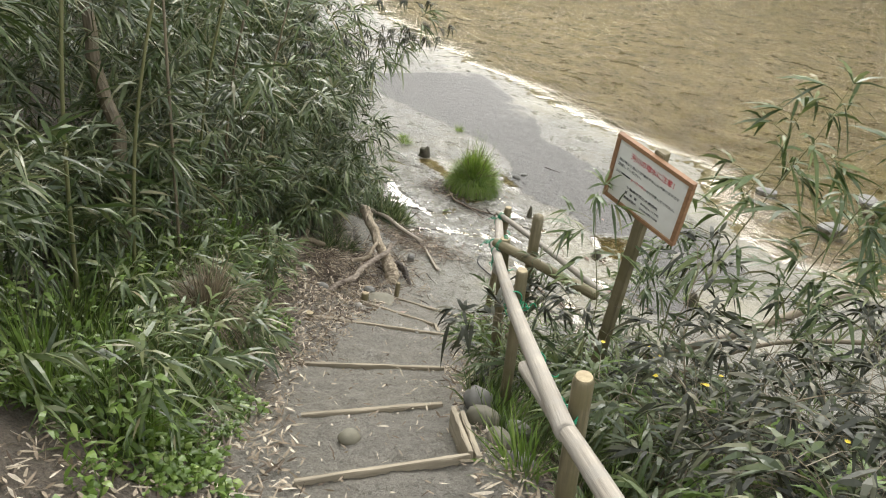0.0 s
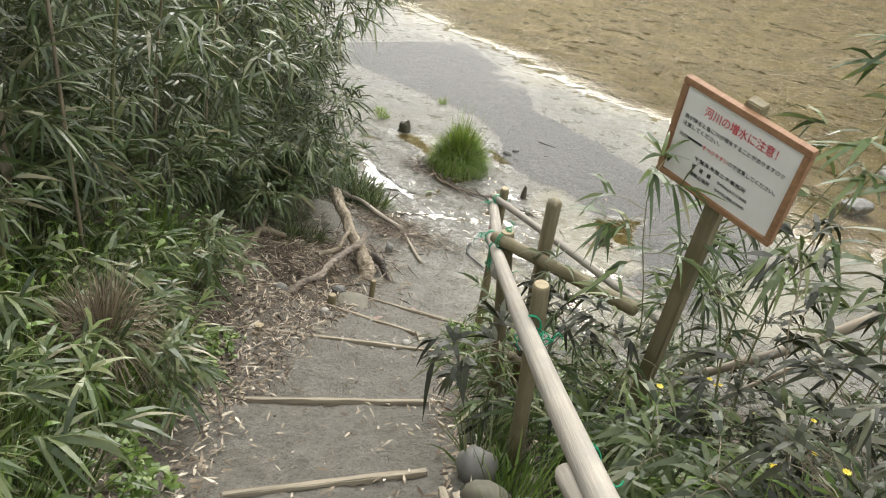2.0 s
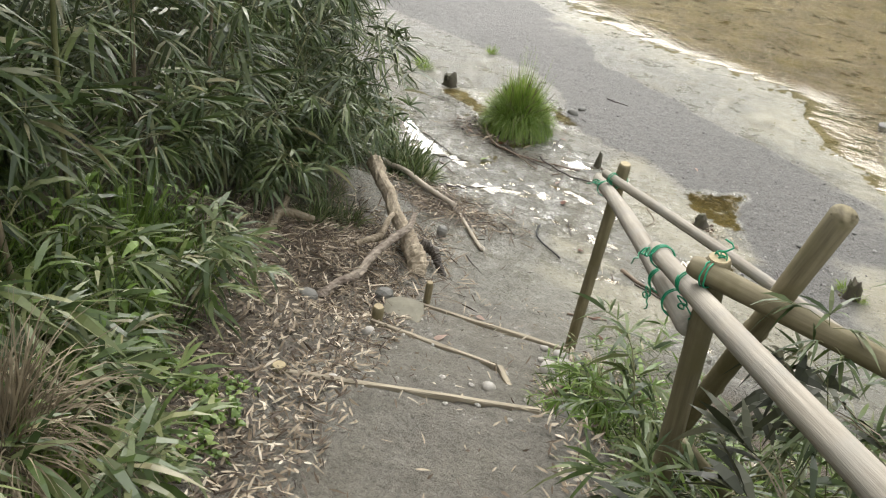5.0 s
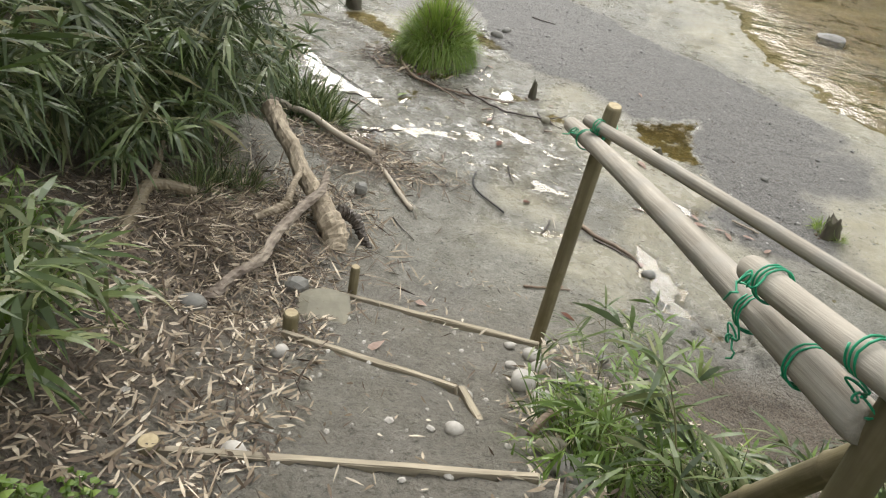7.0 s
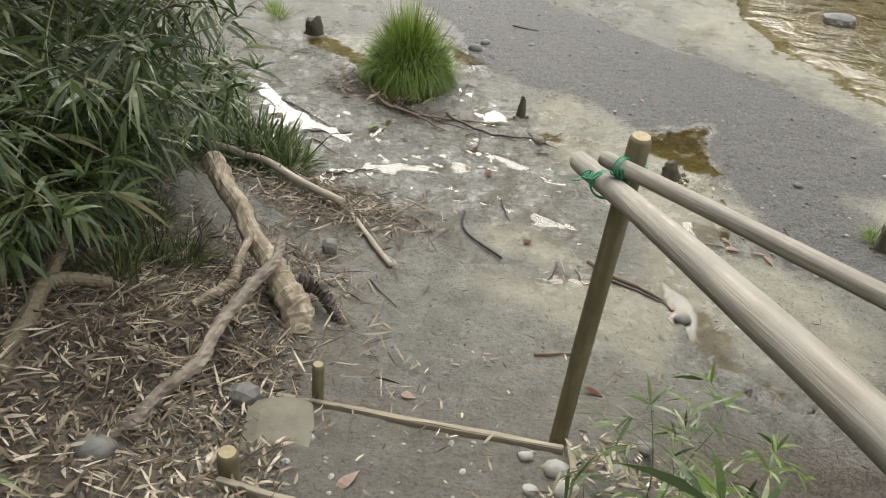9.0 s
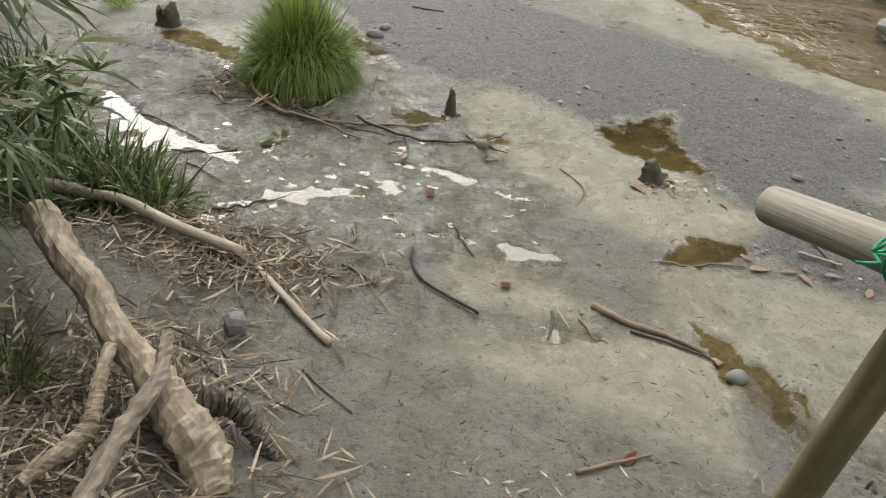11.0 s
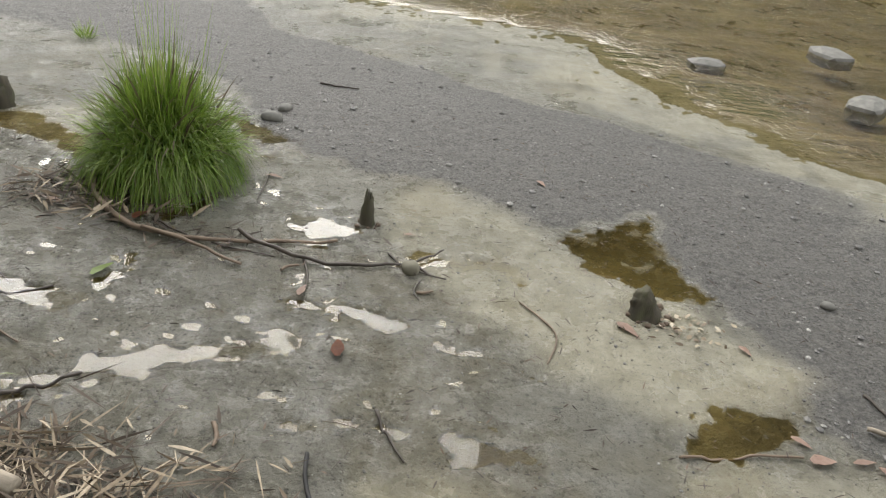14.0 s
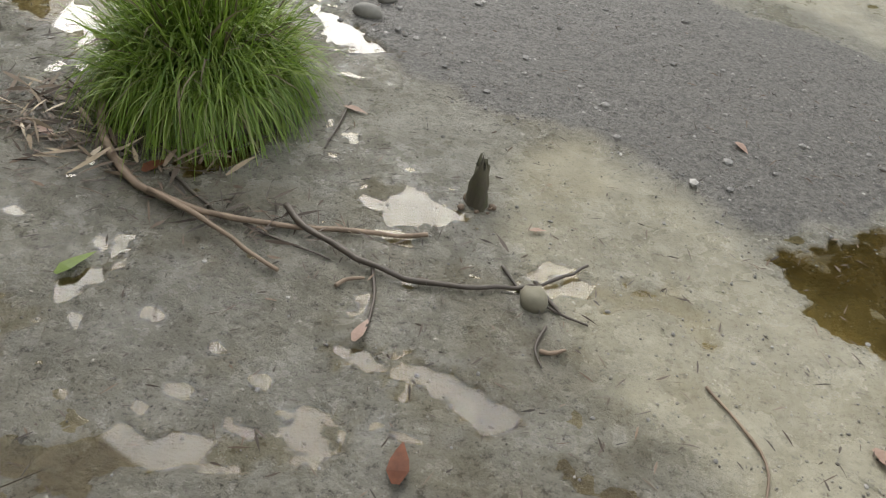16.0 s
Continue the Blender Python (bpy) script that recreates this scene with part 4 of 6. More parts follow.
stone(0.76, -0.20, (0.055, 0.05, 0.04), PALE_STONE, 10, "pale round pebble on the step board", 0.0, 0.2, 0)
stone(0.80, -0.52, (0.065, 0.055, 0.04), PALE_STONE, 10, "pale round pebble against the board", 0.0, 0.3, 0)
stone(0.28, -0.92, (0.08, 0.07, 0.05), PALE_STONE, 12, "pale flat pebble beside the peg", 0.0, 0.2, 0)
for k, (x, y, a, b, c) in enumerate([(0.92, 0.22, 0.085, 0.07, 0.06), (0.96, 0.13, 0.09, 0.06, 0.05), (0.93, -0.02, 0.11, 0.10, 0.08), (1.02, -0.09, 0.10, 0.09, 0.07), (0.82, 0.27, 0.05, 0.04, 0.03), (0.86, 0.10, 0.04, 0.05, 0.03)]):
    stone(x, y, (a, b, c), PALE_STONE, 20 + k, "pale broken stone beside the lowest step", 0.45, 0.25, k * 50, 10, group="stones beside the lowest step")
for k, (x, y, a, b, c) in enumerate([(1.93, -2.34, 0.17, 0.12, 0.13), (2.06, -2.27, 0.18, 0.13, 0.14), (2.06, -2.47, 0.16, 0.12, 0.10), (1.83, -2.16, 0.15, 0.13, 0.16), (2.0, -2.08, 0.2, 0.14, 0.16), (2.2, -2.62, 0.15, 0.1, 0.07), (1.46, -2.73, 0.11, 0.09, 0.06), (1.18, -0.62, 0.17, 0.12, 0.10), (1.10, -0.50, 0.12, 0.10, 0.08)]):
    stone(x, y, (a, b, c), STONE if k % 2 else FLAT_STONE, 30 + k, "rounded dark stone holding the path's edge", 0.2, 0.3, k * 70, 12, group="stones along the path's edge")
for k, (x, y, a, b, c) in enumerate([(2.75, 7.29, 0.36, 0.26, 0.16), (3.72, 6.40, 0.5, 0.3, 0.2), (4.2, 8.1, 0.5, 0.35, 0.2)]):
    stone(x, y, (a, b, c), STONE, 50 + k, "grey boulder standing out of shallow river water", 0.65, 0.35, k * 50, name="boulder", z=-0.06, group="boulders in the river")
for k, (x, y, a, b, c) in enumerate([(-0.46, 4.87, 0.13, 0.07, 0.07), (-0.42, 5.05, 0.10, 0.07, 0.05), (0.36, 3.33, 0.085, 0.075, 0.06), (2.0, 3.3, 0.06, 0.05, 0.03), (1.35, 1.72, 0.09, 0.07, 0.05), (-0.5, 4.2, 0.09, 0.05, 0.03), (1.20, 0.62, 0.07, 0.06, 0.05), (1.12, 0.42, 0.09, 0.08, 0.06)]):
    stone(x, y, (a, b, c), STONE if k != 2 else FLAT_STONE, 60 + k, "small grey stone on the wet mud", 0.3, 0.3, k * 50, group="small stones on the mud")


# ---- stumps and driftwood ----
def stump(x, y, r, h, seed, label, spike=0.0, lean=0):
    """A rotten stub of a post: uneven, split at the top, with soil and moss round its foot."""
    rr = np.random.default_rng(seed)
    sides, rings = 14, 9
    verts, faces = [], []
    for i in range(rings):
        t = i / (rings - 1)
        for k in range(sides):
            a = 2 * math.pi * k / sides
            cut = 1 - 0.4 * rr.random() * (t > 0.75)
            rad = r * (1.25 - 0.45 * t ** 0.6 - spike * t * 0.55) * (1 + 0.16 * math.sin(3 * a + seed + 2 * t) + 0.08 * math.sin(7 * a + seed) + rr.normal(0, 0.10))
            verts.append((rad * math.cos(a) + 0.04 * t * spike, rad * math.sin(a), -0.05 + (h + 0.05) * t * (cut if t > 0.75 else 1)))
    for i in range(rings - 1):
        for k in range(sides):
            k2 = (k + 1) % sides
            faces.append((i * sides + k, i * sides + k2, (i + 1) * sides + k2, (i + 1) * sides + k))
    faces.append(tuple((rings - 1) * sides + k for k in range(sides)))
    ob = new("stump", mesh_from("stump", verts, faces, STUMP_WOOD, True))
    ob.matrix_world = pose(x, y, level(x, y), lean, 0, seed * 33)
    return tagged(ob, label, "stump")


def clods(x, y, r, n, seed):
    """Dark wet clods pressed round the foot of a stump."""
    rr = np.random.default_rng(seed)
    for k in range(n):
        a, q = rr.uniform(0, 6.28), r * rr.uniform(0.7, 1.2)
        d = rr.uniform(0.012, 0.034)
        ob = new("clod", stone_mesh("clod", (d, d * rr.uniform(0.6, 1.3), d * 0.7), DARK_BITS, seed + k, 0.0, 1))
        px, py = x + q * math.cos(a), y + q * math.sin(a)
        ob.matrix_world = pose(px, py, level(px, py) + d * 0.15, 0, 0, k * 50)
        tagged(ob, "dark wet clod at the foot of a stump", "clod", "clods round the stumps")



stump(0.164, 3.705, 0.036, 0.165, 3, "thin pointed mossy stump standing in mud", 0.9, 3)
stump(-1.873, 4.73, 0.075, 0.17, 4, "short mossy stump standing in mud", 0.1)
stump(1.244, 3.14, 0.068, 0.115, 5, "dark ragged rotten stump with pale chips round it", 0.75, 6)
stump(2.41, 2.72, 0.06, 0.17, 6, "mossy stump with tufts of grass at its foot", 0.4)
stump(0.18, -2.21, 0.065, 0.36, 7, "dark rotten stump under a clump of dead grass", 0.2, 12)


clods(0.164, 3.705, 0.046, 11, 301)
clods(1.244, 3.14, 0.08, 16, 331)
clods(2.41, 2.72, 0.08, 8, 361)


def stick(name, points, r0, r1, mat, label, category="branch", seed=0, rough=0.05, sides=9, group="", lift=None, n=0):
    """A branch lying along the points (x, y and height above the ground)."""
    pts = []
    for q in smooth_line([(x, y, h) for x, y, h in points], n or max(8, len(points) * 5)):
        pts.append((q[0], q[1], (level(q[0], q[1]) if lift is None else lift) + q[2]))
    m = len(pts)
    r = np.random.default_rng(seed)
    rad = [r0 + (r1 - r0) * i / (m - 1) for i in range(m)]
    rad = [a * (1 + r.normal(0, rough)) for a in rad]
    a, b = Vector(pts[0]), Vector(pts[-1])
    m4 = along(a, b)
    inv = m4.inverted()
    v, f = tube([inv @ Vector(p) for p in pts], rad, sides, rough, seed)
    ob = new(name, mesh_from(name, v, f, mat, True))
    ob.matrix_world = m4
    return tagged(ob, label, category, group)


def wood_piece(name, points, radii, mat, label, category, seed, rough=0.06, sides=12):
    """A crooked piece of driftwood through points (x, y and true height), with its own girth at each."""
    line = smooth_line(points, 60)
    girth = smooth_line([(r, 0, 0) for r in radii], 60)[:, 0]
    rr = np.random.default_rng(seed)
    ph = rr.uniform(0, 6.28, 3)
    m4 = along(line[0], line[-1])
    inv = m4.inverted()
    v, f = tube([inv @ Vector(q) for q in line], [g * (1 + rr.normal(0, rough * 0.5)) for g in girth], sides, rough * 1.3, seed)
    v = [w * 1.0 + Vector((0.005 * math.sin(w.z * 19 + ph[0]), 0.005 * math.sin(w.z * 15 + ph[1]), 0)) for w in v]
    ob = new(name, mesh_from(name, v, f, mat))
    ob.matrix_world = m4
    return tagged(ob, label, category)


wood_piece("driftwood_log", [(-1.02, 1.60, 0.46), (-0.82, 1.42, 0.41), (-0.60, 1.22, 0.33), (-0.40, 1.05, 0.27), (-0.28, 0.94, 0.22), (-0.22, 0.84, 0.16)], [0.055, 0.05, 0.046, 0.058, 0.07, 0.05], PALE_DRIFT, "thick bleached driftwood log with flaking bark on litter", "log", 3, 0.05, 16)
wood_piece("driftwood_root", [(-0.33, 1.08, 0.26), (-0.24, 1.10, 0.22), (-0.16, 1.06, 0.15), (-0.09, 1.02, 0.10)], [0.04, 0.034, 0.024, 0.012], BARK, "dark root stub of the driftwood log", "root", 4, 0.1)
wood_piece("driftwood_branch", [(-0.43, 1.17, 0.41), (-0.41, 1.0, 0.37), (-0.42, 0.70, 0.385), (-0.38, 0.40, 0.39), (-0.40, 0.10, 0.41), (-0.44, -0.08, 0.42)], [0.02, 0.024, 0.026, 0.025, 0.027, 0.02], BARKY_DRIFT, "long bleached branch with flaking dark bark", "branch", 5, 0.09)
wood_piece("driftwood_branch", [(-0.56, 1.10, 0.40), (-0.53, 0.93, 0.38), (-0.52, 0.82, 0.36), (-0.58, 0.67, 0.36)], [0.016, 0.02, 0.026, 0.014], PALE_DRIFT, "short pale forked branch lying beside the log", "branch", 6, 0.07)
wood_piece("driftwood_branch", [(-0.74, -0.14, 0.60), (-0.85, 0.13, 0.60), (-0.93, 0.36, 0.60), (-0.79, 0.50, 0.54)], [0.034, 0.032, 0.03, 0.02], DRY_CULM, "bent brown branch half under the thicket", "branch", 7, 0.06)
wood_piece("driftwood_branch", [(-0.93, 0.36, 0.60), (-1.02, 0.56, 0.62), (-1.10, 0.70, 0.62)], [0.02, 0.017, 0.012], DRY_CULM, "brown side branch under the thicket", "branch", 8, 0.06)
stick("pole", [(-1.55, 2.36, 0.10), (-1.25, 2.33, 0.09), (-0.92, 2.22, 0.07), (-0.53, 2.07, 0.05)], 0.024, 0.022, DRIFT_WOOD, "pale dry pole lying across the straw", "branch", 9, 0.04)
stick("stick", [(-0.46, 2.02, 0.02), (-0.28, 1.83, 0.018), (-0.09, 1.63, 0.015)], 0.014, 0.016, DRIFT_WOOD, "pale broken stick lying on mud", "stick", 10, 0.05)
stick("drift_branch", [(-1.05, 3.87, 0.05), (-0.94, 3.66, 0.03), (-0.77, 3.50, 0.02), (-0.62, 3.44, 0.02), (-0.44, 3.42, 0.018), (-0.22, 3.45, 0.016), (0.06, 3.51, 0.012)], 0.015, 0.006, TWIG, "long curved brown branch washed against the grass", "branch", 11, 0.06)
stick("drift_branch", [(-0.33, 3.50, 0.03), (-0.24, 3.42, 0.03), (-0.05, 3.34, 0.018), (0.13, 3.32, 0.012), (0.28, 3.36, 0.012), (0.37, 3.40, 0.012), (0.49, 3.50, 0.015)], 0.010, 0.004, BARK, "long dark wet branch lying on mud", "branch", 12, 0.05)
stick("drift_branch", [(-0.70, 3.46, 0.03), (-0.48, 3.36, 0.03), (-0.27, 3.26, 0.012)], 0.009, 0.005, TWIG, "short brown branch across the drift line", "branch", 13)
stick("half_sunk_branch", [(0.86, 2.03, 0.006), (0.97, 1.96, 0.008), (1.17, 1.88, 0.006), (1.30, 1.79, 0.002)], 0.016, 0.008, TWIG, "muddy brown branch half sunk in the slab's edge", "branch", 44, 0.06)
stick("pale_stick", [(1.79, 2.56, 0.014), (1.87, 2.52, 0.014), (1.96, 2.49, 0.014)], 0.008, 0.007, DRIFT_WOOD, "pale dry stick lying on gravel", "stick", 45)
stick("cable", [(0.12, 2.30, 0.012), (0.13, 2.20, 0.012), (0.17, 2.10, 0.012), (0.27, 2.0, 0.012), (0.42, 1.905, 0.012)], 0.0062, 0.0062, BLACK_TUBE, "short curved piece of black cable on mud", "cable", 14, 0.0)
TWIGS = [
    [(0.77, 3.15), (0.88, 2.97), (0.83, 2.79)], [(-0.14, 2.12), (-0.06, 2.08), (0.01, 2.01)], [(0.29, 2.49), (0.33, 2.39), (0.38, 2.30)],
    [(0.80, 1.95), (0.84, 1.88), (0.90, 1.81)], [(0.70, 1.97), (0.70, 1.90), (0.68, 1.81)], [(1.88, 2.75), (1.91, 2.61), (1.93, 2.48)],
    [(-0.69, 2.42), (-0.64, 2.31), (-0.61, 2.21)], [(-0.79, 2.45), (-0.70, 2.48), (-0.58, 2.57)], [(-1.16, 2.94), (-1.01, 2.96), (-0.86, 3.03)],
    [(-1.05, 2.84), (-0.94, 2.77), (-0.82, 2.69)], [(-1.47, 3.32), (-1.24, 3.20), (-1.02, 3.05)], [(-0.29, 5.60), (-0.15, 5.57), (-0.04, 5.56)],
    [(1.16, 2.39), (1.35, 2.42), (1.54, 2.43)], [(-0.33, 4.14), (-0.33, 3.95), (-0.33, 3.85)], [(-0.79, 3.70), (-0.63, 3.72), (-0.50, 3.88)],
]
TWIGS += [
    [(-0.65, 3.66), (-0.66, 3.79), (-0.62, 3.90)], [(0.27, 3.44), (0.37, 3.33), (0.50, 3.28)], [(0.36, 3.41), (0.40, 3.34), (0.43, 3.30)],
    [(-0.12, 3.25), (-0.10, 3.28), (-0.06, 3.30)], [(-0.05, 3.34), (-0.02, 3.24), (-0.01, 3.12)], [(0.40, 3.25), (0.38, 3.17), (0.40, 3.11)],
    [(0.39, 3.16), (0.42, 3.16), (0.45, 3.18)], [(-0.70, 3.58), (-0.60, 3.51), (-0.47, 3.42)], [(-0.42, 3.42), (-0.30, 3.38), (-0.16, 3.34)],
    [(0.73, 1.10), (0.84, 1.16), (0.96, 1.22)], [(0.99, 1.90), (1.19, 1.83), (1.30, 1.77)], [(-0.14, 1.46), (-0.05, 1.37), (0.06, 1.27)],
    [(-0.15, 2.39), (-0.13, 2.34), (-0.13, 2.30)], [(-0.57, 1.53), (-0.45, 1.42), (-0.32, 1.30)],
]
for k, pts in enumerate(TWIGS):
    r = 0.004 + 0.004 * ((k * 37) % 10) / 10
    stick("twig", [(x, y, r + 0.002) for x, y in pts], r, r * 0.6, BARK if k % 3 else TWIG, "thin dark wet twig lying on mud" if k % 3 else "thin brown twig lying on mud", "twig", 80 + k, 0.08, 6, "twigs on the mud flat")
stick("root", [(1.02, -0.42, 0.0), (1.12, -0.16, 0.16), (1.30, -0.05, 0.22), (1.62, -0.10, 0.16), (1.85, -0.2, 0.05)], 0.014, 0.012, TWIG, "bent brown root arching over the bank", "root", 15, 0.06)
stick("bamboo_pole", [(1.40, -0.20, 0.25), (1.75, -0.55, 0.22), (2.2, -1.0, 0.15)], 0.016, 0.018, CULM, "slanting green bamboo pole in the undergrowth", "pole", 16, 0.02)
stick("fallen_tree", [(2.10, -1.25, 0.12), (2.45, -1.6, 0.16), (2.85, -2.0, 0.18), (3.3, -2.6, 0.2)], 0.032, 0.036, BARK, "dark fallen trunk under the bushes", "tree", 17, 0.05)
stick("fallen_tree", [(2.35, -0.55, 1.15), (2.85, -0.2, 1.35), (3.5, 0.35, 1.65), (4.4, 1.1, 2.0)], 0.022, 0.034, DRY_CULM, "leaning dead brown trunk over the bushes", "tree", 18, 0.05, 9, "", 0.0)
stick("fallen_tree", [(2.5, -0.5, 1.0), (3.1, 0.05, 1.25), (4.0, 0.5, 1.35)], 0.012, 0.02, DRY_CULM, "thin leaning dead brown trunk", "tree", 19, 0.05, 9, "", 0.0)


wood_piece("thicket_trunk", [(-0.80, -1.85, 1.35), (-0.92, -1.72, 2.1), (-1.18, -1.62, 2.45), (-1.5, -1.4, 3.1)], [0.05, 0.045, 0.042, 0.035], DRY_CULM, "slanting brown trunk inside the thicket", "tree", 61, 0.03)
wood_piece("sawn_log", [(-1.35, -2.25, 1.86), (-1.12, -2.06, 1.89), (-0.94, -1.90, 1.91)], [0.05, 0.05, 0.048], STUMP_WOOD, "mossy sawn log lying in the thicket", "log", 62, 0.03)
wood_piece("fallen_log", [(1.30, -0.62, 0.73), (1.55, -0.56, 0.74), (1.90, -0.38, 0.73)], [0.026, 0.027, 0.025], DRY_CULM, "pale brown log lying at the foot of the bank", "log", 63, 0.03)


# ---- plants ----
def turned(base, sideways, up):
    """Direction from a heading and a rise, in degrees."""
    return (math.cos(radians(base + sideways)) * math.cos(radians(up)), math.sin(radians(base + sideways)) * math.cos(radians(up)), math.sin(radians(up)))


def bamboo_plant(name, height, lean, twigs, fan, leaf, width, seed, leaf_mat, culm_mat, label, category, start=0.25, droop=0.45, r0=0.006):
    """A slender culm that arches over, with side twigs that end in fans of narrow leaves. It leans along its own x axis."""
    r = np.random.default_rng(seed)
    ob = thing(name, Matrix(), label, category)
    n = 9
    line = [(lean * height * (i / n) ** 2, 0.05 * height * math.sin(i * 0.7 + seed), height * (i / n) * (1 - 0.25 * lean * (i / n) ** 2)) for i in range(n + 1)]
    hp, tw = Heap(), Heap()
    hp.add(*tube(line, [r0 * (1 - 0.75 * i / n) for i in range(n + 1)], 5, 0.03, seed))
    lp = np.array(line)
    B, D, L, W, Dr = [], [], [], [], []
    for k in range(twigs):
        t = start + (1 - start) * (k + r.random()) / twigs
        i = min(int(t * n), n - 1)
        p = lp[i] + (lp[i + 1] - lp[i]) * (t * n - i)
        head = r.uniform(-180, 180) * 0.85
        d = np.array(turned(0, head, r.uniform(5, 50)))
        tl = r.uniform(0.12, 0.40) * (1.15 - 0.5 * t)
        q = [p + d * tl * u + np.array([0, 0, -0.35 * tl * u * u]) for u in (0, 0.5, 1)]
        tw.add(*tube(q, [r0 * 0.4, r0 * 0.3, r0 * 0.15], 3, 0, k, False))
        for j in range(fan):
            u = 0.62 + 0.38 * (j + 1) / fan
            b = p + d * tl * u + np.array([0, 0, -0.35 * tl * u * u])
            B.append(b)
            D.append(turned(0, head + r.normal(0, 36), r.normal(2, 22)))
            L.append(leaf * r.uniform(0.6, 1.25))
            W.append(width * r.uniform(0.7, 1.25))
            Dr.append(droop * r.uniform(0.3, 1.7))
    for j in range(fan):
        B.append(lp[-1])
        D.append(turned(0, j * 360 / fan, r.uniform(10, 60)))
        L.append(leaf * r.uniform(0.8, 1.2))
        W.append(width)
        Dr.append(droop)
    part("culm", hp.mesh("culm", culm_mat), culm_mat, ob)
    tagged(part("branching", tw.mesh("branching", culm_mat), culm_mat, ob), kind="stuff")
    v, f = blades(B, D, L, W, Dr, r.normal(0, 0.5, len(B)))
    tagged(part("foliage", mesh_from("foliage", v, f, leaf_mat), leaf_mat, ob), kind="stuff")
    return ob


def weed_plant(name, height, stems, leaf, width, seed, mat, label, category, rosette=7, droop=0.5):
    """A leafy herb: several soft stems with broad leaves."""
    r = np.random.default_rng(seed)
    ob = thing(name, Matrix(), label, category)
    hp = Heap()
    B, D, L, W, Dr = [], [], [], [], []
    for s in range(stems):
        head, out = r.uniform(0, 360), r.uniform(0.1, 0.5)
        h = height * r.uniform(0.55, 1.1)
        d = np.array([math.cos(radians(head)) * out, math.sin(radians(head)) * out, 1.0])
        foot = np.array([r.normal(0, 0.04), r.normal(0, 0.04), 0])
        pts = [foot + d * h * u for u in (0, 0.5, 1)]
        hp.add(*tube(pts, [0.003, 0.0025, 0.0015], 4, 0, s, False))
        for k in range(rosette):
            u = (k + 0.8) / rosette
            B.append(foot + d * h * u)
            D.append(turned(0, k * 137.5 + r.normal(0, 20), r.uniform(5, 50)))
            L.append(leaf * r.uniform(0.6, 1.2) * (1.1 - 0.4 * u))
            W.append(width * r.uniform(0.7, 1.2))
            Dr.append(droop * r.uniform(0.4, 1.4))
    tagged(part("stalk", hp.mesh("stalk", mat), mat, ob), kind="stuff")
    v, f = blades(B, D, L, W, Dr, r.normal(0, 0.3, len(B)), 4)
    tagged(part("foliage", mesh_from("foliage", v, f, mat), mat, ob), kind="stuff")
    return ob


def grass_tuft(name, radius, height, count, seed, mat, label, category, width=0.005, lean=0.8, droop=0.9, segs=4):
    r = np.random.default_rng(seed)
    a, q = r.uniform(0, 2 * math.pi, count), radius * np.sqrt(r.random(count))
    base = np.stack([q * np.cos(a), q * np.sin(a), np.zeros(count)], 1)
    out = lean * (0.25 + q / radius) * r.uniform(0.3, 1.2, count)
    b = a + r.normal(0, 0.6, count)
    d = np.stack([np.cos(b) * out, np.sin(b) * out, np.ones(count)], 1)
    v, f = blades(base, d, height * r.uniform(0.55, 1.15, count), width * r.uniform(0.7, 1.3, count), droop * r.uniform(0.3, 1.3, count) * np.minimum(out, 1.2), r.normal(0, 0.6, count), segs)
    ob = new(name, mesh_from(name, v, f, mat))
    return tagged(ob, label, category)


def place(kinds, spots, group, scale=(0.85, 1.2), heading=None, jitter=60, sink=0.02):
    """Copies of the given plants at the spots; the first copies reuse the models themselves."""
    r = np.random.default_rng(len(spots) * 7 + len(group))
    xs, ys = np.array([s[0] for s in spots]), np.array([s[1] for s in spots])
    zs = land(xs, ys)[0]
    for k, (x, y) in enumerate(spots):
        model = kinds[k % len(kinds)]
        h = (heading if heading is not None else r.uniform(0, 360)) + r.normal(0, jitter)
        m = pose(x, y, zs[k] - sink, r.normal(0, 5), r.normal(0, 5), h) @ Matrix.Scale(r.uniform(*scale), 4)
        if k < len(kinds):
            model["group"] = group
            model.matrix_world = m
        else:
            c = copy_thing(model, m)
            c.scale = m.to_scale()
            c["group"] = group


def scatter(n, xr, yr, keep, seed, clear=True):
    """n random places in a rectangle for which keep(x, y, left, right) holds."""
    r = np.random.default_rng(seed)
    out = []
    while len(out) < n:
        x, y = r.uniform(*xr, 400), r.uniform(*yr, 400)
        ok = keep(x, y, side_of(x, y, LEFT_EDGE), -side_of(x, y, RIGHT_EDGE))
        if clear:
            ok &= ~((y > -0.55) & (y < 1.75) & (x > -1.32) & (x < 0.6))
            ok &= ~((y > -0.25) & (x > 0.6))
        out += list(zip(x[ok], y[ok]))
    return [(float(a), float(b)) for a, b in out[:n]]


tall = [bamboo_plant("bamboo_grass", h, ln, 26, 8, 0.20, 0.018, 100 + k, GLOSS_LEAF if k % 2 else BAMBOO_LEAF, CULM, "dense dark green bamboo grass arching from the bank", "bamboo", 0.18)
        for k, (h, ln) in enumerate([(2.3, 0.45), (1.9, 0.6), (2.6, 0.35), (1.5, 0.7), (2.1, 0.55)])]
low = [bamboo_plant("bamboo_grass", h, ln, 20, 8, 0.19, 0.018, 120 + k, GLOSS_LEAF if k == 1 else BAMBOO_LEAF, CULM, "low dark green bamboo grass at the thicket's edge", "bamboo", 0.1)
       for k, (h, ln) in enumerate([(0.9, 0.7), (1.15, 0.6), (0.75, 0.8)])]
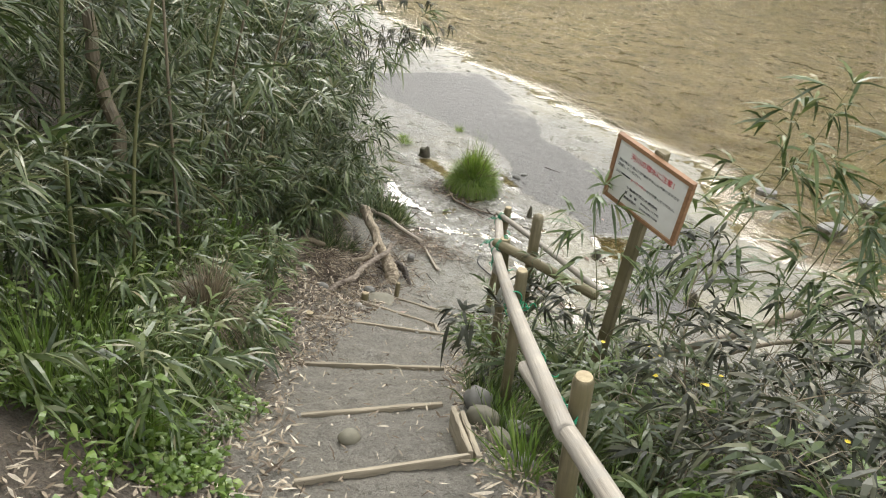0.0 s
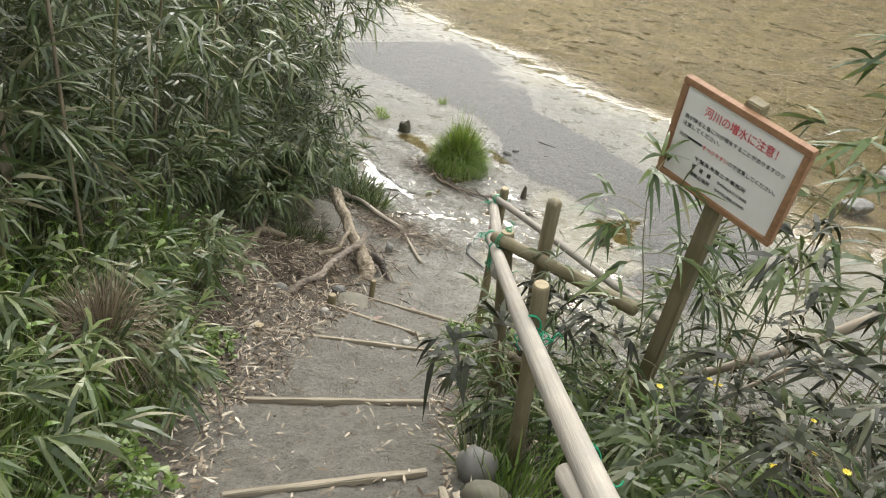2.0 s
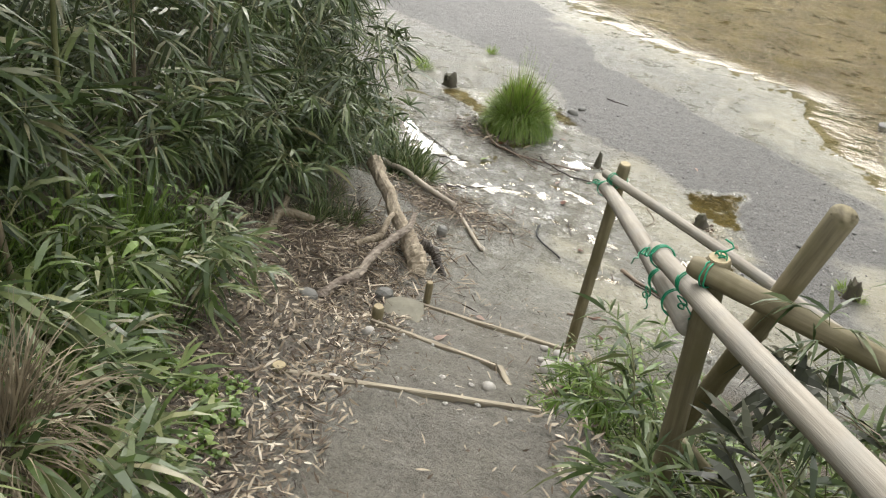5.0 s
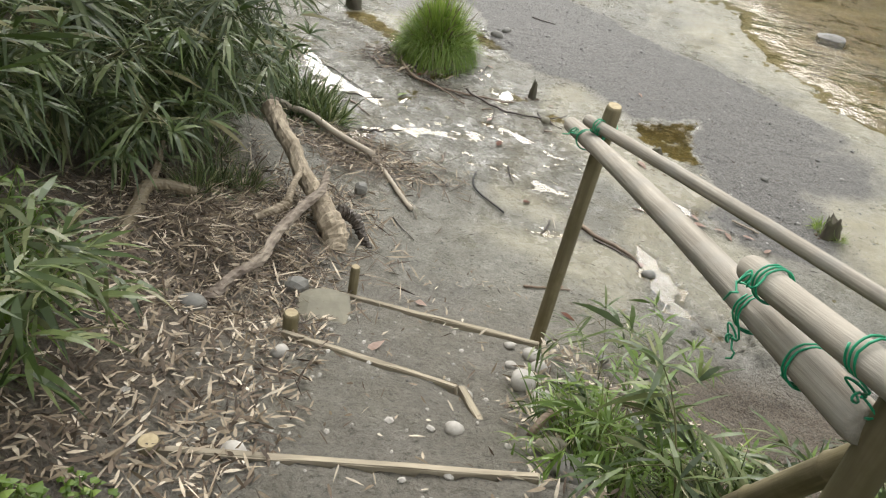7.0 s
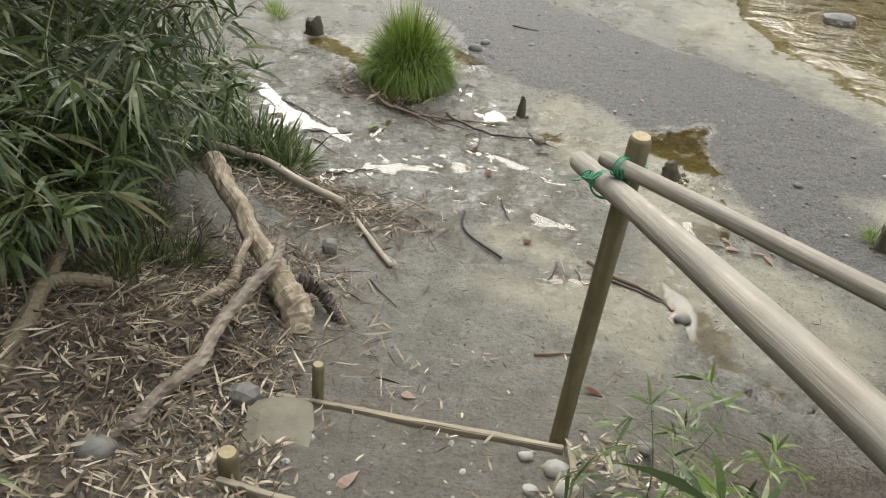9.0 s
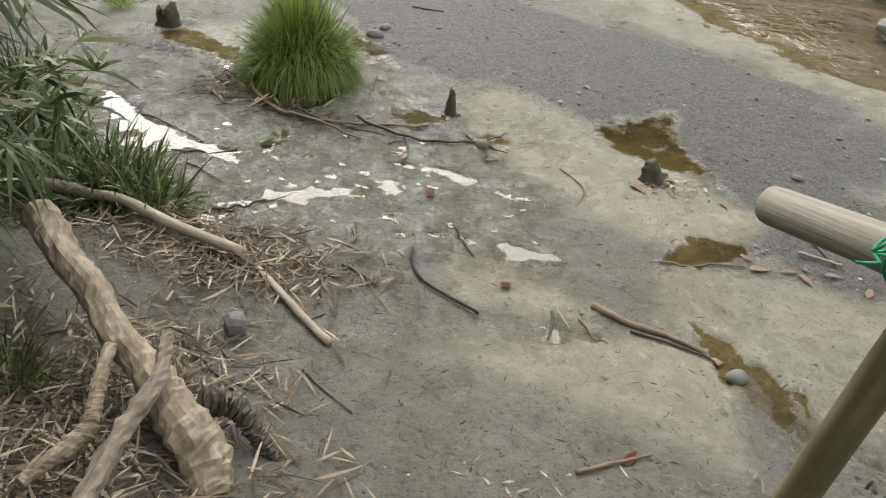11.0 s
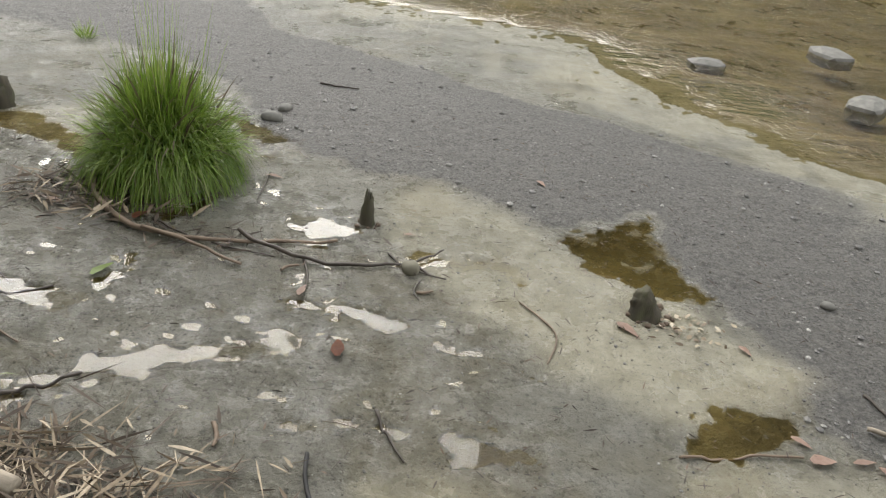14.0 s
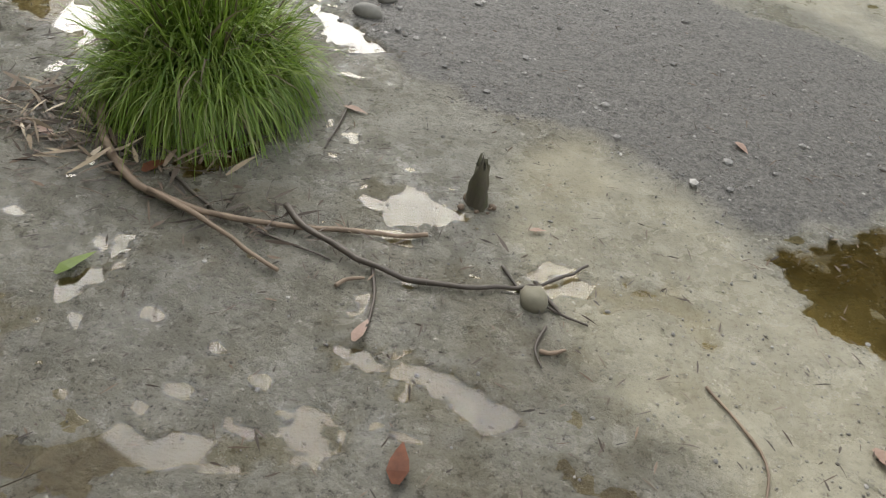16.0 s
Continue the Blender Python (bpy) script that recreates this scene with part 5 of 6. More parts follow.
# the thicket on the bank: a front row that hangs over, and a deep body behind
edge_off = lambda y: np.where(y > 0.3, 0.42, np.clip(0.42 + (0.3 - y) * 0.75, 0.42, 1.25))
place(tall, scatter(165, (-7, 1.8), (-5.6, 8.0), lambda x, y, l, r: (l > edge_off(y) + 0.25) & (l < edge_off(y) + 1.5), 1), "bamboo thicket on the bank", (0.8, 1.2), -25, 60)
# deep body is scaled up, tops out of view, to block sky light
place([copy_thing(t, Matrix()) for t in tall], scatter(130, (-9, 0.5), (-5.0, 9.0), lambda x, y, l, r: (l > edge_off(y) + 1.2) & (l < edge_off(y) + 3.6), 2), "bamboo thicket on the bank", (1.35, 2.0), -25, 90)
place(low, scatter(150, (-6, 1.8), (-5.4, 7.0), lambda x, y, l, r: (l > edge_off(y) - 0.05) & (l < edge_off(y) + 0.5), 3), "low bamboo along the thicket", (0.8, 1.25), -30, 50)
# low growth that arches out over the driftwood
over = [copy_thing(t, Matrix()) for t in low]
place(over, [(-1.42, 0.15), (-1.50, 0.45), (-1.38, 0.62), (-1.52, 0.85), (-1.45, 1.05), (-1.60, 1.25), (-1.55, 1.5), (-1.62, 1.75), (-1.35, -0.1), (-1.25, -0.35), (-1.7, 1.95), (-1.8, 2.2), (-1.45, 0.3), (-1.5, 1.2), (-1.9, 2.5), (-1.6, 0.7)], "low bamboo along the thicket", (0.85, 1.15), -15, 30)
# bare brown culms that stand in the thicket
for k, (x, y, h, lx) in enumerate([(-0.35, -2.2, 2.4, 0.3), (-0.55, -1.6, 2.6, -0.2), (-0.9, -1.1, 2.8, 0.5), (-1.25, -0.4, 2.7, 0.4), (-0.2, -2.7, 2.5, 0.1), (-1.6, 0.5, 2.4, 0.3)]):
    stick("bamboo_culm", [(x, y, -0.05), (x + lx * 0.3, y, h * 0.5), (x + lx, y + 0.1, h)], 0.012, 0.007, DRY_CULM if k % 2 else CULM, "bare brown culm standing in the thicket", "bamboo", 200 + k, 0.02, 8, "bare culms in the thicket", level(x, y))
# shoots that hang out over the mud
hang = bamboo_plant("overhanging_shoot", 1.5, 0.9, 18, 7, 0.085, 0.017, 140, DARK_LEAF, DRY_CULM, "thin drooping shoot with dark narrow leaves", "branch", 0.3, 0.9, 0.005)
hang.matrix_world = pose(-2.05, 1.35, 1.35, 0, 10, 25)
hang["group"] = "shoots hanging over the mud"
for x, y, z, ry, rz, s in [(-2.2, 1.8, 1.3, 10, 12, 1.05), (-2.4, 2.4, 1.2, 8, 15, 1.1), (-2.0, 0.9, 1.5, 12, 35, 1.0), (-2.3, 1.5, 1.6, 10, 20, 1.1)]:
    c = copy_thing(hang, pose(x, y, z, 0, ry, rz) @ Matrix.Scale(s, 4))
    c.scale = (s, s, s)

# green herbs between the thicket and the steps
herbs = [weed_plant("herb", 0.40, 6, 0.11, 0.022, 150 + k, WEED_LEAF, "bright green leafy herb beside the path", "weed") for k in range(3)]
place(herbs, scatter(52, (-1.4, 1.2), (-3.6, -0.7), lambda x, y, l, r: (l > np.where(y > -1.75, 0.55, 0.30)) & (l < 1.15), 4), "herbs beside the path", (0.7, 1.25))
sedge = [grass_tuft("sedge_tuft", 0.08, 0.50, 70, 160 + k, WEED_LEAF if k else BAMBOO_LEAF, "long-bladed green sedge tuft on the bank", "grass", 0.012, 0.7, 0.9) for k in range(2)]
place(sedge, scatter(95, (-1.2, 1.2), (-3.4, 0.0), lambda x, y, l, r: (l > np.where(y > -1.75, 0.45, 0.22)) & (l < 1.0), 5), "sedge tufts on the bank", (0.6, 1.15))
cover = [weed_plant("ground_cover", 0.10, 10, 0.045, 0.026, 170 + k, WEED_LEAF, "low bright green ground cover on soil", "weed", 5, 0.4) for k in range(2)]
place(cover, scatter(70, (-0.5, 1.6), (-3.9, -1.2), lambda x, y, l, r: (l > 0.04) & (l < 0.55), 6), "ground cover on soil", (0.7, 1.3))
sasa = [bamboo_plant("dwarf_bamboo", 0.40, 0.5, 7, 6, 0.15, 0.018, 180 + k, BAMBOO_LEAF, CULM, "dwarf bamboo sprig leaning over the path's edge", "bamboo", 0.4) for k in range(2)]
place(sasa, scatter(46, (-1.2, 1.3), (-3.6, 0.3), lambda x, y, l, r: (l > np.where(y > -1.75, 0.35, 0.08)) & (l < 0.9), 7), "dwarf bamboo along the path", (0.7, 1.2), -20, 70)
straw = thing("dead_grass_clump", pose(0.20, -2.20, level(0.2, -2.2) + 0.30, 0, 14, -30), "clump of dry straw-coloured grass on a stump", "grass")
for nm, rad, n, lean in (("drooping_foliage", 0.11, 420, 1.2), ("crown_foliage", 0.06, 120, 0.5)):
    bl = grass_tuft(nm, rad, 0.46, n, 190, DEAD_GRASS, "", "", 0.0045, lean, 1.5)
    bl.parent = straw
    bl["kind"] = "stuff"
for k, (x, y) in enumerate([(-0.98, 0.75), (-1.02, 1.02), (-1.18, 1.25), (-1.3, 1.55), (-0.92, 1.12)]):
    g = grass_tuft("grass_tuft", 0.09, 0.26, 130, 192 + k, BAMBOO_LEAF, "green grass tuft growing out of driftwood litter", "grass", 0.005, 0.9, 0.9)
    g.matrix_world = pose(x, y, level(x, y))
    g["group"] = "grass tufts by the driftwood"
for k, (x, y, s) in enumerate([(-1.55, 2.55, 1.0), (-1.9, 3.0, 1.1), (-1.35, 2.45, 0.8), (-2.2, 3.5, 1.0), (-1.7, 2.2, 1.2), (-1.16, 2.52, 0.85), (-1.02, 2.42, 0.7), (-1.32, 2.62, 0.95), (-1.22, 2.40, 0.8)]):
    g = grass_tuft("shore_grass", 0.14, 0.42 * s, 170, 198 + k, BAMBOO_LEAF, "trailing grass at the foot of the thicket", "grass", 0.010, 1.1, 1.1)
    g.matrix_world = pose(x, y, level(x, y), 0, 15, -10)
    g["group"] = "shore grass"

# the large round tuft on the mud flat: skirt, crown and a few dead and flowering blades
big = thing("grass_clump", pose(-0.78, 4.02, level(-0.78, 4.02)), "large round clump of fresh green grass on mud", "grass")
r = np.random.default_rng(77)


def clump_part(name, n, rad, h, lean, droop, width, mat, label, hmin=0.0):
    a, q = r.uniform(0, 2 * math.pi, n), rad * np.sqrt(r.random(n))
    base = np.stack([q * np.cos(a), q * np.sin(a), hmin + 0.16 * (1 - (q / rad) ** 2)], 1)
    out = lean * (0.15 + 0.95 * q / rad) * r.uniform(0.6, 1.25, n)
    b = a + r.normal(0, 0.85, n)
    d = np.stack([np.cos(b) * out, np.sin(b) * out, np.ones(n)], 1)
    v, f = blades(base, d, h * r.uniform(0.6, 1.2, n), width * r.uniform(0.7, 1.3, n), droop * np.minimum(out, 1.3) * r.uniform(0.35, 1.6, n), r.normal(0, 0.6, n), 4)
    return tagged(part(name, mesh_from(name, v, f, mat), mat, big, label), kind="stuff")


clump_part("foliage", 2900, 0.21, 0.46, 0.66, 1.3, 0.0062, GRASS_LEAF, "fresh green arching blades", 0.04)
clump_part("skirt", 2100, 0.235, 0.34, 1.35, 1.5, 0.0062, GRASS_LEAF, "blades that hang to the mud", 0.12)
clump_part("dead_foliage", 130, 0.20, 0.42, 0.8, 0.8, 0.009, DEAD_GRASS, "dry straw-coloured blades", 0.12)
clump_part("flowering_top", 60, 0.14, 0.66, 0.25, 0.25, 0.004, GRASS_LEAF, "tall thin flowering stalks", 0.06)
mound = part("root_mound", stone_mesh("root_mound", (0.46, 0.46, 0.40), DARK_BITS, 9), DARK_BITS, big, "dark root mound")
for k, (x, y, s) in enumerate([(-2.35, 5.0, 0.5), (-2.5, 5.2, 0.35), (2.36, 2.78, 0.35), (2.46, 2.68, 0.25), (-2.0, 6.2, 0.4)]):
    g = grass_tuft("grass_tuft", 0.14, 0.42, 130, 210 + k, GRASS_LEAF, "small green grass tuft on the mud flat", "grass", 0.008, 0.9, 0.9)
    g.matrix_world = pose(x, y, level(x, y)) @ Matrix.Scale(s, 4)
    g["group"] = "small tufts on the mud flat"

# undergrowth beyond the handrail
willow = [bamboo_plant("willow_herb", h, 0.5, 15, 7, 0.105, 0.019, 220 + k, DARK_LEAF if k else GLOSS_LEAF, DRY_CULM, "grey-green bush with narrow leaves on brown stems", "shrub", 0.25, 0.5, 0.005)
          for k, h in enumerate([0.75, 0.95, 0.6, 1.1])]
place(willow, scatter(185, (1.9, 5.0), (-4.8, 0.6), lambda x, y, l, r: (r > np.where(y < -1.5, 0.62, 0.40)) & (r < 2.6), 8), "bushes beyond the handrail", (0.75, 1.15))
greens = [bamboo_plant("dwarf_bamboo", 0.55, 0.4, 9, 7, 0.17, 0.017, 230 + k, BAMBOO_LEAF if k else WEED_LEAF, CULM, "leafy green dwarf bamboo beyond the handrail", "bamboo", 0.2) for k in range(3)]
place(greens, scatter(85, (1.1, 3.6), (-3.0, 0.5), lambda x, y, l, r: (r > np.where(y < -1.6, 0.55, 0.18)) & (r < 1.1), 9), "dwarf bamboo beyond the handrail", (0.55, 1.05))
rgrass = [grass_tuft("grass_tuft", 0.09, 0.34, 90, 240 + k, BAMBOO_LEAF if k else WEED_LEAF, "long-bladed grass tuft at the rail posts", "grass", 0.008, 0.7, 0.8) for k in range(2)]
place(rgrass, scatter(70, (0.95, 3.4), (-3.6, 0.35), lambda x, y, l, r: (r > 0.03) & (r < 0.9), 10), "grass tufts at the rail posts", (0.6, 1.15))
# tall shoots near the sign
shoot = bamboo_plant("bamboo_shoot", 1.75, 0.10, 20, 7, 0.15, 0.017, 250, BAMBOO_LEAF, CULM, "slender bamboo shoot with fans of leaves by the sign", "bamboo", 0.45, 0.4, 0.005)
shoot["group"] = "shoots by the sign"
spots = [(2.08, -1.60, 0, 2, -60, 0.90), (2.50, -1.35, 0, 6, 60, 1.22), (2.56, -1.15, 0, 4, 30, 1.38), (2.75, -1.25, 0, 8, -10, 1.3), (2.30, -1.0, 0, 8, 100, 0.75),
         (3.1, -1.1, 0, 12, 20, 1.2), (2.95, -0.7, 0, 6, -40, 1.2), (2.02, -0.70, 0, 8, -20, 0.95), (2.2, -0.85, 0, 12, -60, 0.85), (1.98, -1.3, 0, 6, 200, 0.6), (3.4, -1.9, 0, 8, 80, 1.1), (3.3, -0.3, 0, 8, 20, 1.2)]
for k, (x, y, z, ry, rz, s) in enumerate(spots):
    m = pose(x, y, level(x, y) - 0.03, 0, ry, rz) @ Matrix.Scale(s, 4)
    if k == 0:
        shoot.matrix_world = m
    else:
        c = copy_thing(shoot, m)
        c.scale = (s, s, s)
sapling = weed_plant("sapling", 0.32, 3, 0.16, 0.055, 260, WEED_LEAF, "broad-leaved bright green sapling beside the rail", "weed", 6, 0.35)
sapling.matrix_world = pose(2.72, -3.28, level(2.72, -3.28) + 0.05) @ Matrix.Scale(1.2, 4)
sp = [bamboo_plant("bamboo_sprig", 0.40, 0.12, 11, 5, 0.095, 0.010, 262 + k, WEED_LEAF if k else BAMBOO_LEAF, CULM, "upright leafy bamboo sprig at the mud's edge", "bamboo", 0.2, 0.3, 0.003) for k in range(2)]
place(sp, [(1.26, 0.30), (1.32, 0.40), (1.20, 0.22), (1.40, 0.20)], "bamboo sprigs at the mud's edge", (0.8, 1.15))
bush = [bamboo_plant("dwarf_bamboo", 0.36, 0.4, 12, 7, 0.12, 0.012, 264 + k, WEED_LEAF if k else BAMBOO_LEAF, CULM, "bushy green dwarf bamboo on the bank's edge", "bamboo", 0.1) for k in range(2)]
place(bush, scatter(12, (1.08, 1.7), (-0.8, -0.22), lambda x, y, l, r: (r > 0.02) & (r < 0.8), 11), "bushy bamboo on the bank's edge", (0.55, 0.95))
# small yellow flowers in the undergrowth
flower = thing("yellow_flower", Matrix(), "small yellow flower in the undergrowth", "flower", "yellow flowers")
hp = Heap()
hp.add(*tube([(0, 0, 0), (0.01, 0, 0.16), (0.02, 0, 0.3)], [0.002, 0.0015, 0.001], 4))
part("stalk", hp.mesh("stalk", WEED_LEAF), WEED_LEAF, flower)
v, f = blades([(0.02, 0, 0.3)] * 10, [turned(0, 36 * i, 25) for i in range(10)], 0.014, 0.009, 0.1)
part("petals", mesh_from("petals", v, f, YELLOW), YELLOW, flower)
for k, (x, y) in enumerate(scatter(16, (2.2, 3.4), (-2.6, -0.6), lambda x, y, l, r: (r > 0.4) & (r < 1.6), 12)):
    m = pose(x, y, level(x, y) + 0.38, 0, 0, k * 50)
    if k == 0:
        flower.matrix_world = m
    else:
        copy_thing(flower, m)


# ---- litter, debris and gravel ----
def chips(n, places, lengths, widths, seed, mat, name, label, category, lift=0.004, tilt=0.25):
    """Many small flat curled pieces strewn over the ground."""
    r = np.random.default_rng(seed)
    p = np.array(places[:n])
    z = land(p[:, 0], p[:, 1])[0] + lift
    a = r.uniform(0, 2 * math.pi, n)
    up = r.normal(0, tilt, n)
    d = np.stack([np.cos(a), np.sin(a), up], 1)
    L = r.uniform(*lengths, n)
    base = np.stack([p[:, 0], p[:, 1], z + np.maximum(0, -up) * L + r.random(n) * 0.012], 1)
    v, f = blades(base, d, L, r.uniform(*widths, n), r.normal(0.05, 0.12, n), r.normal(0, 0.5, n))
    ob = new(name, mesh_from(name, v, f, mat))
    return tagged(ob, label, category, kind="stuff")


bank_spots = scatter(9000, (-1.6, 2.9), (-4.3, 1.5), lambda x, y, l, r: ((l > -0.22) & (l < 0.8)) | ((r > -0.12) & (r < 0.7) & (y < 0.6)), 21, False)
chips(9000, bank_spots, (0.02, 0.085), (0.005, 0.015), 22, CHIPS, "leaf_litter", "dry tan leaf litter along the path's edges", "litter")
step_spots = scatter(4200, (-0.9, 0.6), (-1.9, 0.75), lambda x, y, l, r: (l > -0.32) & (l < 0.75), 37, False)
chips(4200, step_spots, (0.02, 0.08), (0.004, 0.013), 38, STRAW, "step_litter", "brown leaf and reed litter beside the steps", "litter")
tread_spots = scatter(750, (-0.4, 2.6), (-4.2, 1.2), lambda x, y, l, r: (l < 0.0) & (r < 0.05), 23, False)
chips(750, tread_spots, (0.015, 0.06), (0.004, 0.012), 24, CHIPS, "tread_litter", "sparse dry leaf bits on the earthen treads", "litter")
pile = []
r = np.random.default_rng(25)
for cx, cy, sx, sy, n in [(-0.75, 2.12, 0.32, 0.13, 1100), (-0.65, 0.80, 0.30, 0.42, 1900), (-0.50, 0.30, 0.28, 0.28, 900), (-0.55, 2.02, 0.30, 0.07, 420), (-0.62, 1.35, 0.22, 0.22, 500), (-1.0, 0.35, 0.22, 0.32, 700)]:
    pile += list(zip(r.normal(cx, sx, n), r.normal(cy, sy, n)))
pile = [(float(a), float(b)) for a, b in pile]
r.shuffle(pile)
chips(len(pile), pile, (0.04, 0.17), (0.003, 0.011), 26, STRAW, "reed_straw", "washed-up heap of broken reeds and straw", "litter", 0.008, 0.16)
# dark leaf bits added to deepen shade and earth tone under the bushes
under_spots = scatter(5200, (1.7, 4.6), (-4.8, 0.3), lambda x, y, l, r: (r > 0.15) & (r < 2.2), 39, False)
chips(5200, under_spots, (0.04, 0.13), (0.010, 0.026), 40, DARK_BITS, "shade_leaves", "dark leaves standing in for shade and dark earth under the bushes", "litter", 0.01, 0.4)
flat_spots = scatter(2600, (-1.8, 2.4), (0.9, 5.2), lambda x, y, l, r: (l < 0.0), 27, False)
chips(2600, flat_spots, (0.008, 0.05), (0.002, 0.006), 28, DARK_BITS, "plant_bits", "small dark plant bits stuck to the mud", "litter", 0.003, 0.08)
drift = [(float(a), float(b)) for a, b in np.concatenate([np.stack([r.normal(-1.08, 0.16, 420), r.normal(3.78, 0.13, 420)], 1), np.stack([r.normal(-0.5, 0.25, 120), r.normal(3.46, 0.05, 120)], 1), np.stack([r.normal(-1.85, 0.3, 120), r.normal(4.25, 0.08, 120)], 1)])]
chips(len(drift), drift, (0.02, 0.10), (0.003, 0.010), 29, DARK_BITS, "drift_line", "dark line of washed-up plant debris", "litter", 0.006, 0.15)
tangle = [(float(a), float(b)) for a, b in np.concatenate([np.stack([r.normal(-1.12, 0.13, 150), r.normal(3.80, 0.11, 150)], 1), np.stack([r.normal(-0.82, 0.10, 60), r.normal(3.60, 0.06, 60)], 1)])]
chips(len(tangle), tangle, (0.05, 0.16), (0.004, 0.016), 47, STRAW, "drift_tangle", "tangle of brown leaves and reed bits against the grass", "litter", 0.01, 0.25)
pale = [(float(a), float(b)) for a, b in np.stack([r.normal(1.36, 0.07, 60), r.normal(3.05, 0.05, 60)], 1)]
chips(60, pale, (0.01, 0.035), (0.008, 0.018), 30, CHIPS, "bark_chips", "pale chips round the rotten stump", "litter", 0.004, 0.1)


def pebbles(n, spots, sizes, seed, mat, name, label):
    r = np.random.default_rng(seed)
    bm = bmesh.new()
    bmesh.ops.create_icosphere(bm, subdivisions=1, radius=1)
    v0 = np.array([w.co[:] for w in bm.verts])
    f0 = [tuple(w.index for w in q.verts) for q in bm.faces]
    bm.free()
    p = np.array(spots[:n])
    z = land(p[:, 0], p[:, 1])[0]
    s = sizes[0] + (sizes[1] - sizes[0]) * r.random(n) ** 3
    V = v0[None] * s[:, None, None] * r.uniform(0.6, 1.2, (n, 1, 3)) * r.uniform(0.85, 1.1, (n, len(v0), 1))
    V[:, :, 2] *= 0.7
    V += np.stack([p[:, 0], p[:, 1], z + s * 0.15], 1)[:, None]
    k = len(v0)
    F = [tuple(i + j * k for i in q) for j in range(n) for q in f0]
    ob = new(name, mesh_from(name, V.reshape(-1, 3), F, mat))
    return tagged(ob, label, "gravel", kind="stuff")


def in_gravel(x, y, l, r):
    return inside(x, y, GRAVEL) > -0.05


pebbles(9000, scatter(9000, (-2.5, 3.0), (2.3, 7.5), in_gravel, 31, False), (0.002, 0.007), 32, GRIT, "gravel_bed", "dark grey gravel band across the mud flat")
pebbles(420, scatter(420, (-1.6, 2.9), (2.4, 6.4), in_gravel, 41, False), (0.006, 0.020), 42, GRIT, "gravel_stones", "larger flat stones strewn over the gravel band")
pebbles(900, scatter(900, (-1.6, 2.4), (-0.6, 5.0), lambda x, y, l, r: (l < 0.1) & (r < 0.3), 33, False), (0.002, 0.009), 34, GRIT, "grit", "scattered grit on mud and treads")
pebbles(160, scatter(160, (-0.3, 1.1), (-1.0, 0.4), lambda x, y, l, r: (l < 0.25) & (r < 0.1), 35, False), (0.006, 0.020), 36, PALE_STONE, "pale_gravel", "pale small stones on the lower treads")


MUD_CRUMB = litter_material("wet_mud_crumb", [(0.0, (0.05, 0.046, 0.036)), (0.5, (0.15, 0.142, 0.11)), (1.0, (0.30, 0.285, 0.235))], 0.45)
pebbles(11000, scatter(11000, (-1.7, 2.3), (0.8, 4.6), lambda x, y, l, r: (l < 0.05) & ((r < 0.2) | (y > 1.0)), 43, False), (0.0015, 0.0055), 44, MUD_CRUMB, "mud_crumbs", "fine wet crumbs strewn over the mud flat")


# ---- single fallen leaves ----
def fallen_leaf(x, y, length, width, heading, mat, label, seed, group=""):
    v, f = blades([(-length / 2, 0, 0.006)], [(1, 0, 0.05)], length, width, 0.12, np.array([0.1]), 4)
    v = v + np.random.default_rng(seed).normal(0, 0.0006, v.shape)
    bm = bmesh.new()
    vs = [bm.verts.new(q) for q in v]
    for q in f:
        bm.faces.new([vs[i] for i in q])
    bmesh.ops.solidify(bm, geom=bm.faces, thickness=0.0012)
    me = bpy.data.meshes.new("fallen_leaf")
    bm.to_mesh(me)
    bm.free()
    me.materials.append(mat)
    ob = new("fallen_leaf", me)
    ob.matrix_world = pose(x, y, level(x, y) + 0.003, 0, 0, heading)
    return tagged(ob, label, "leaf", group)


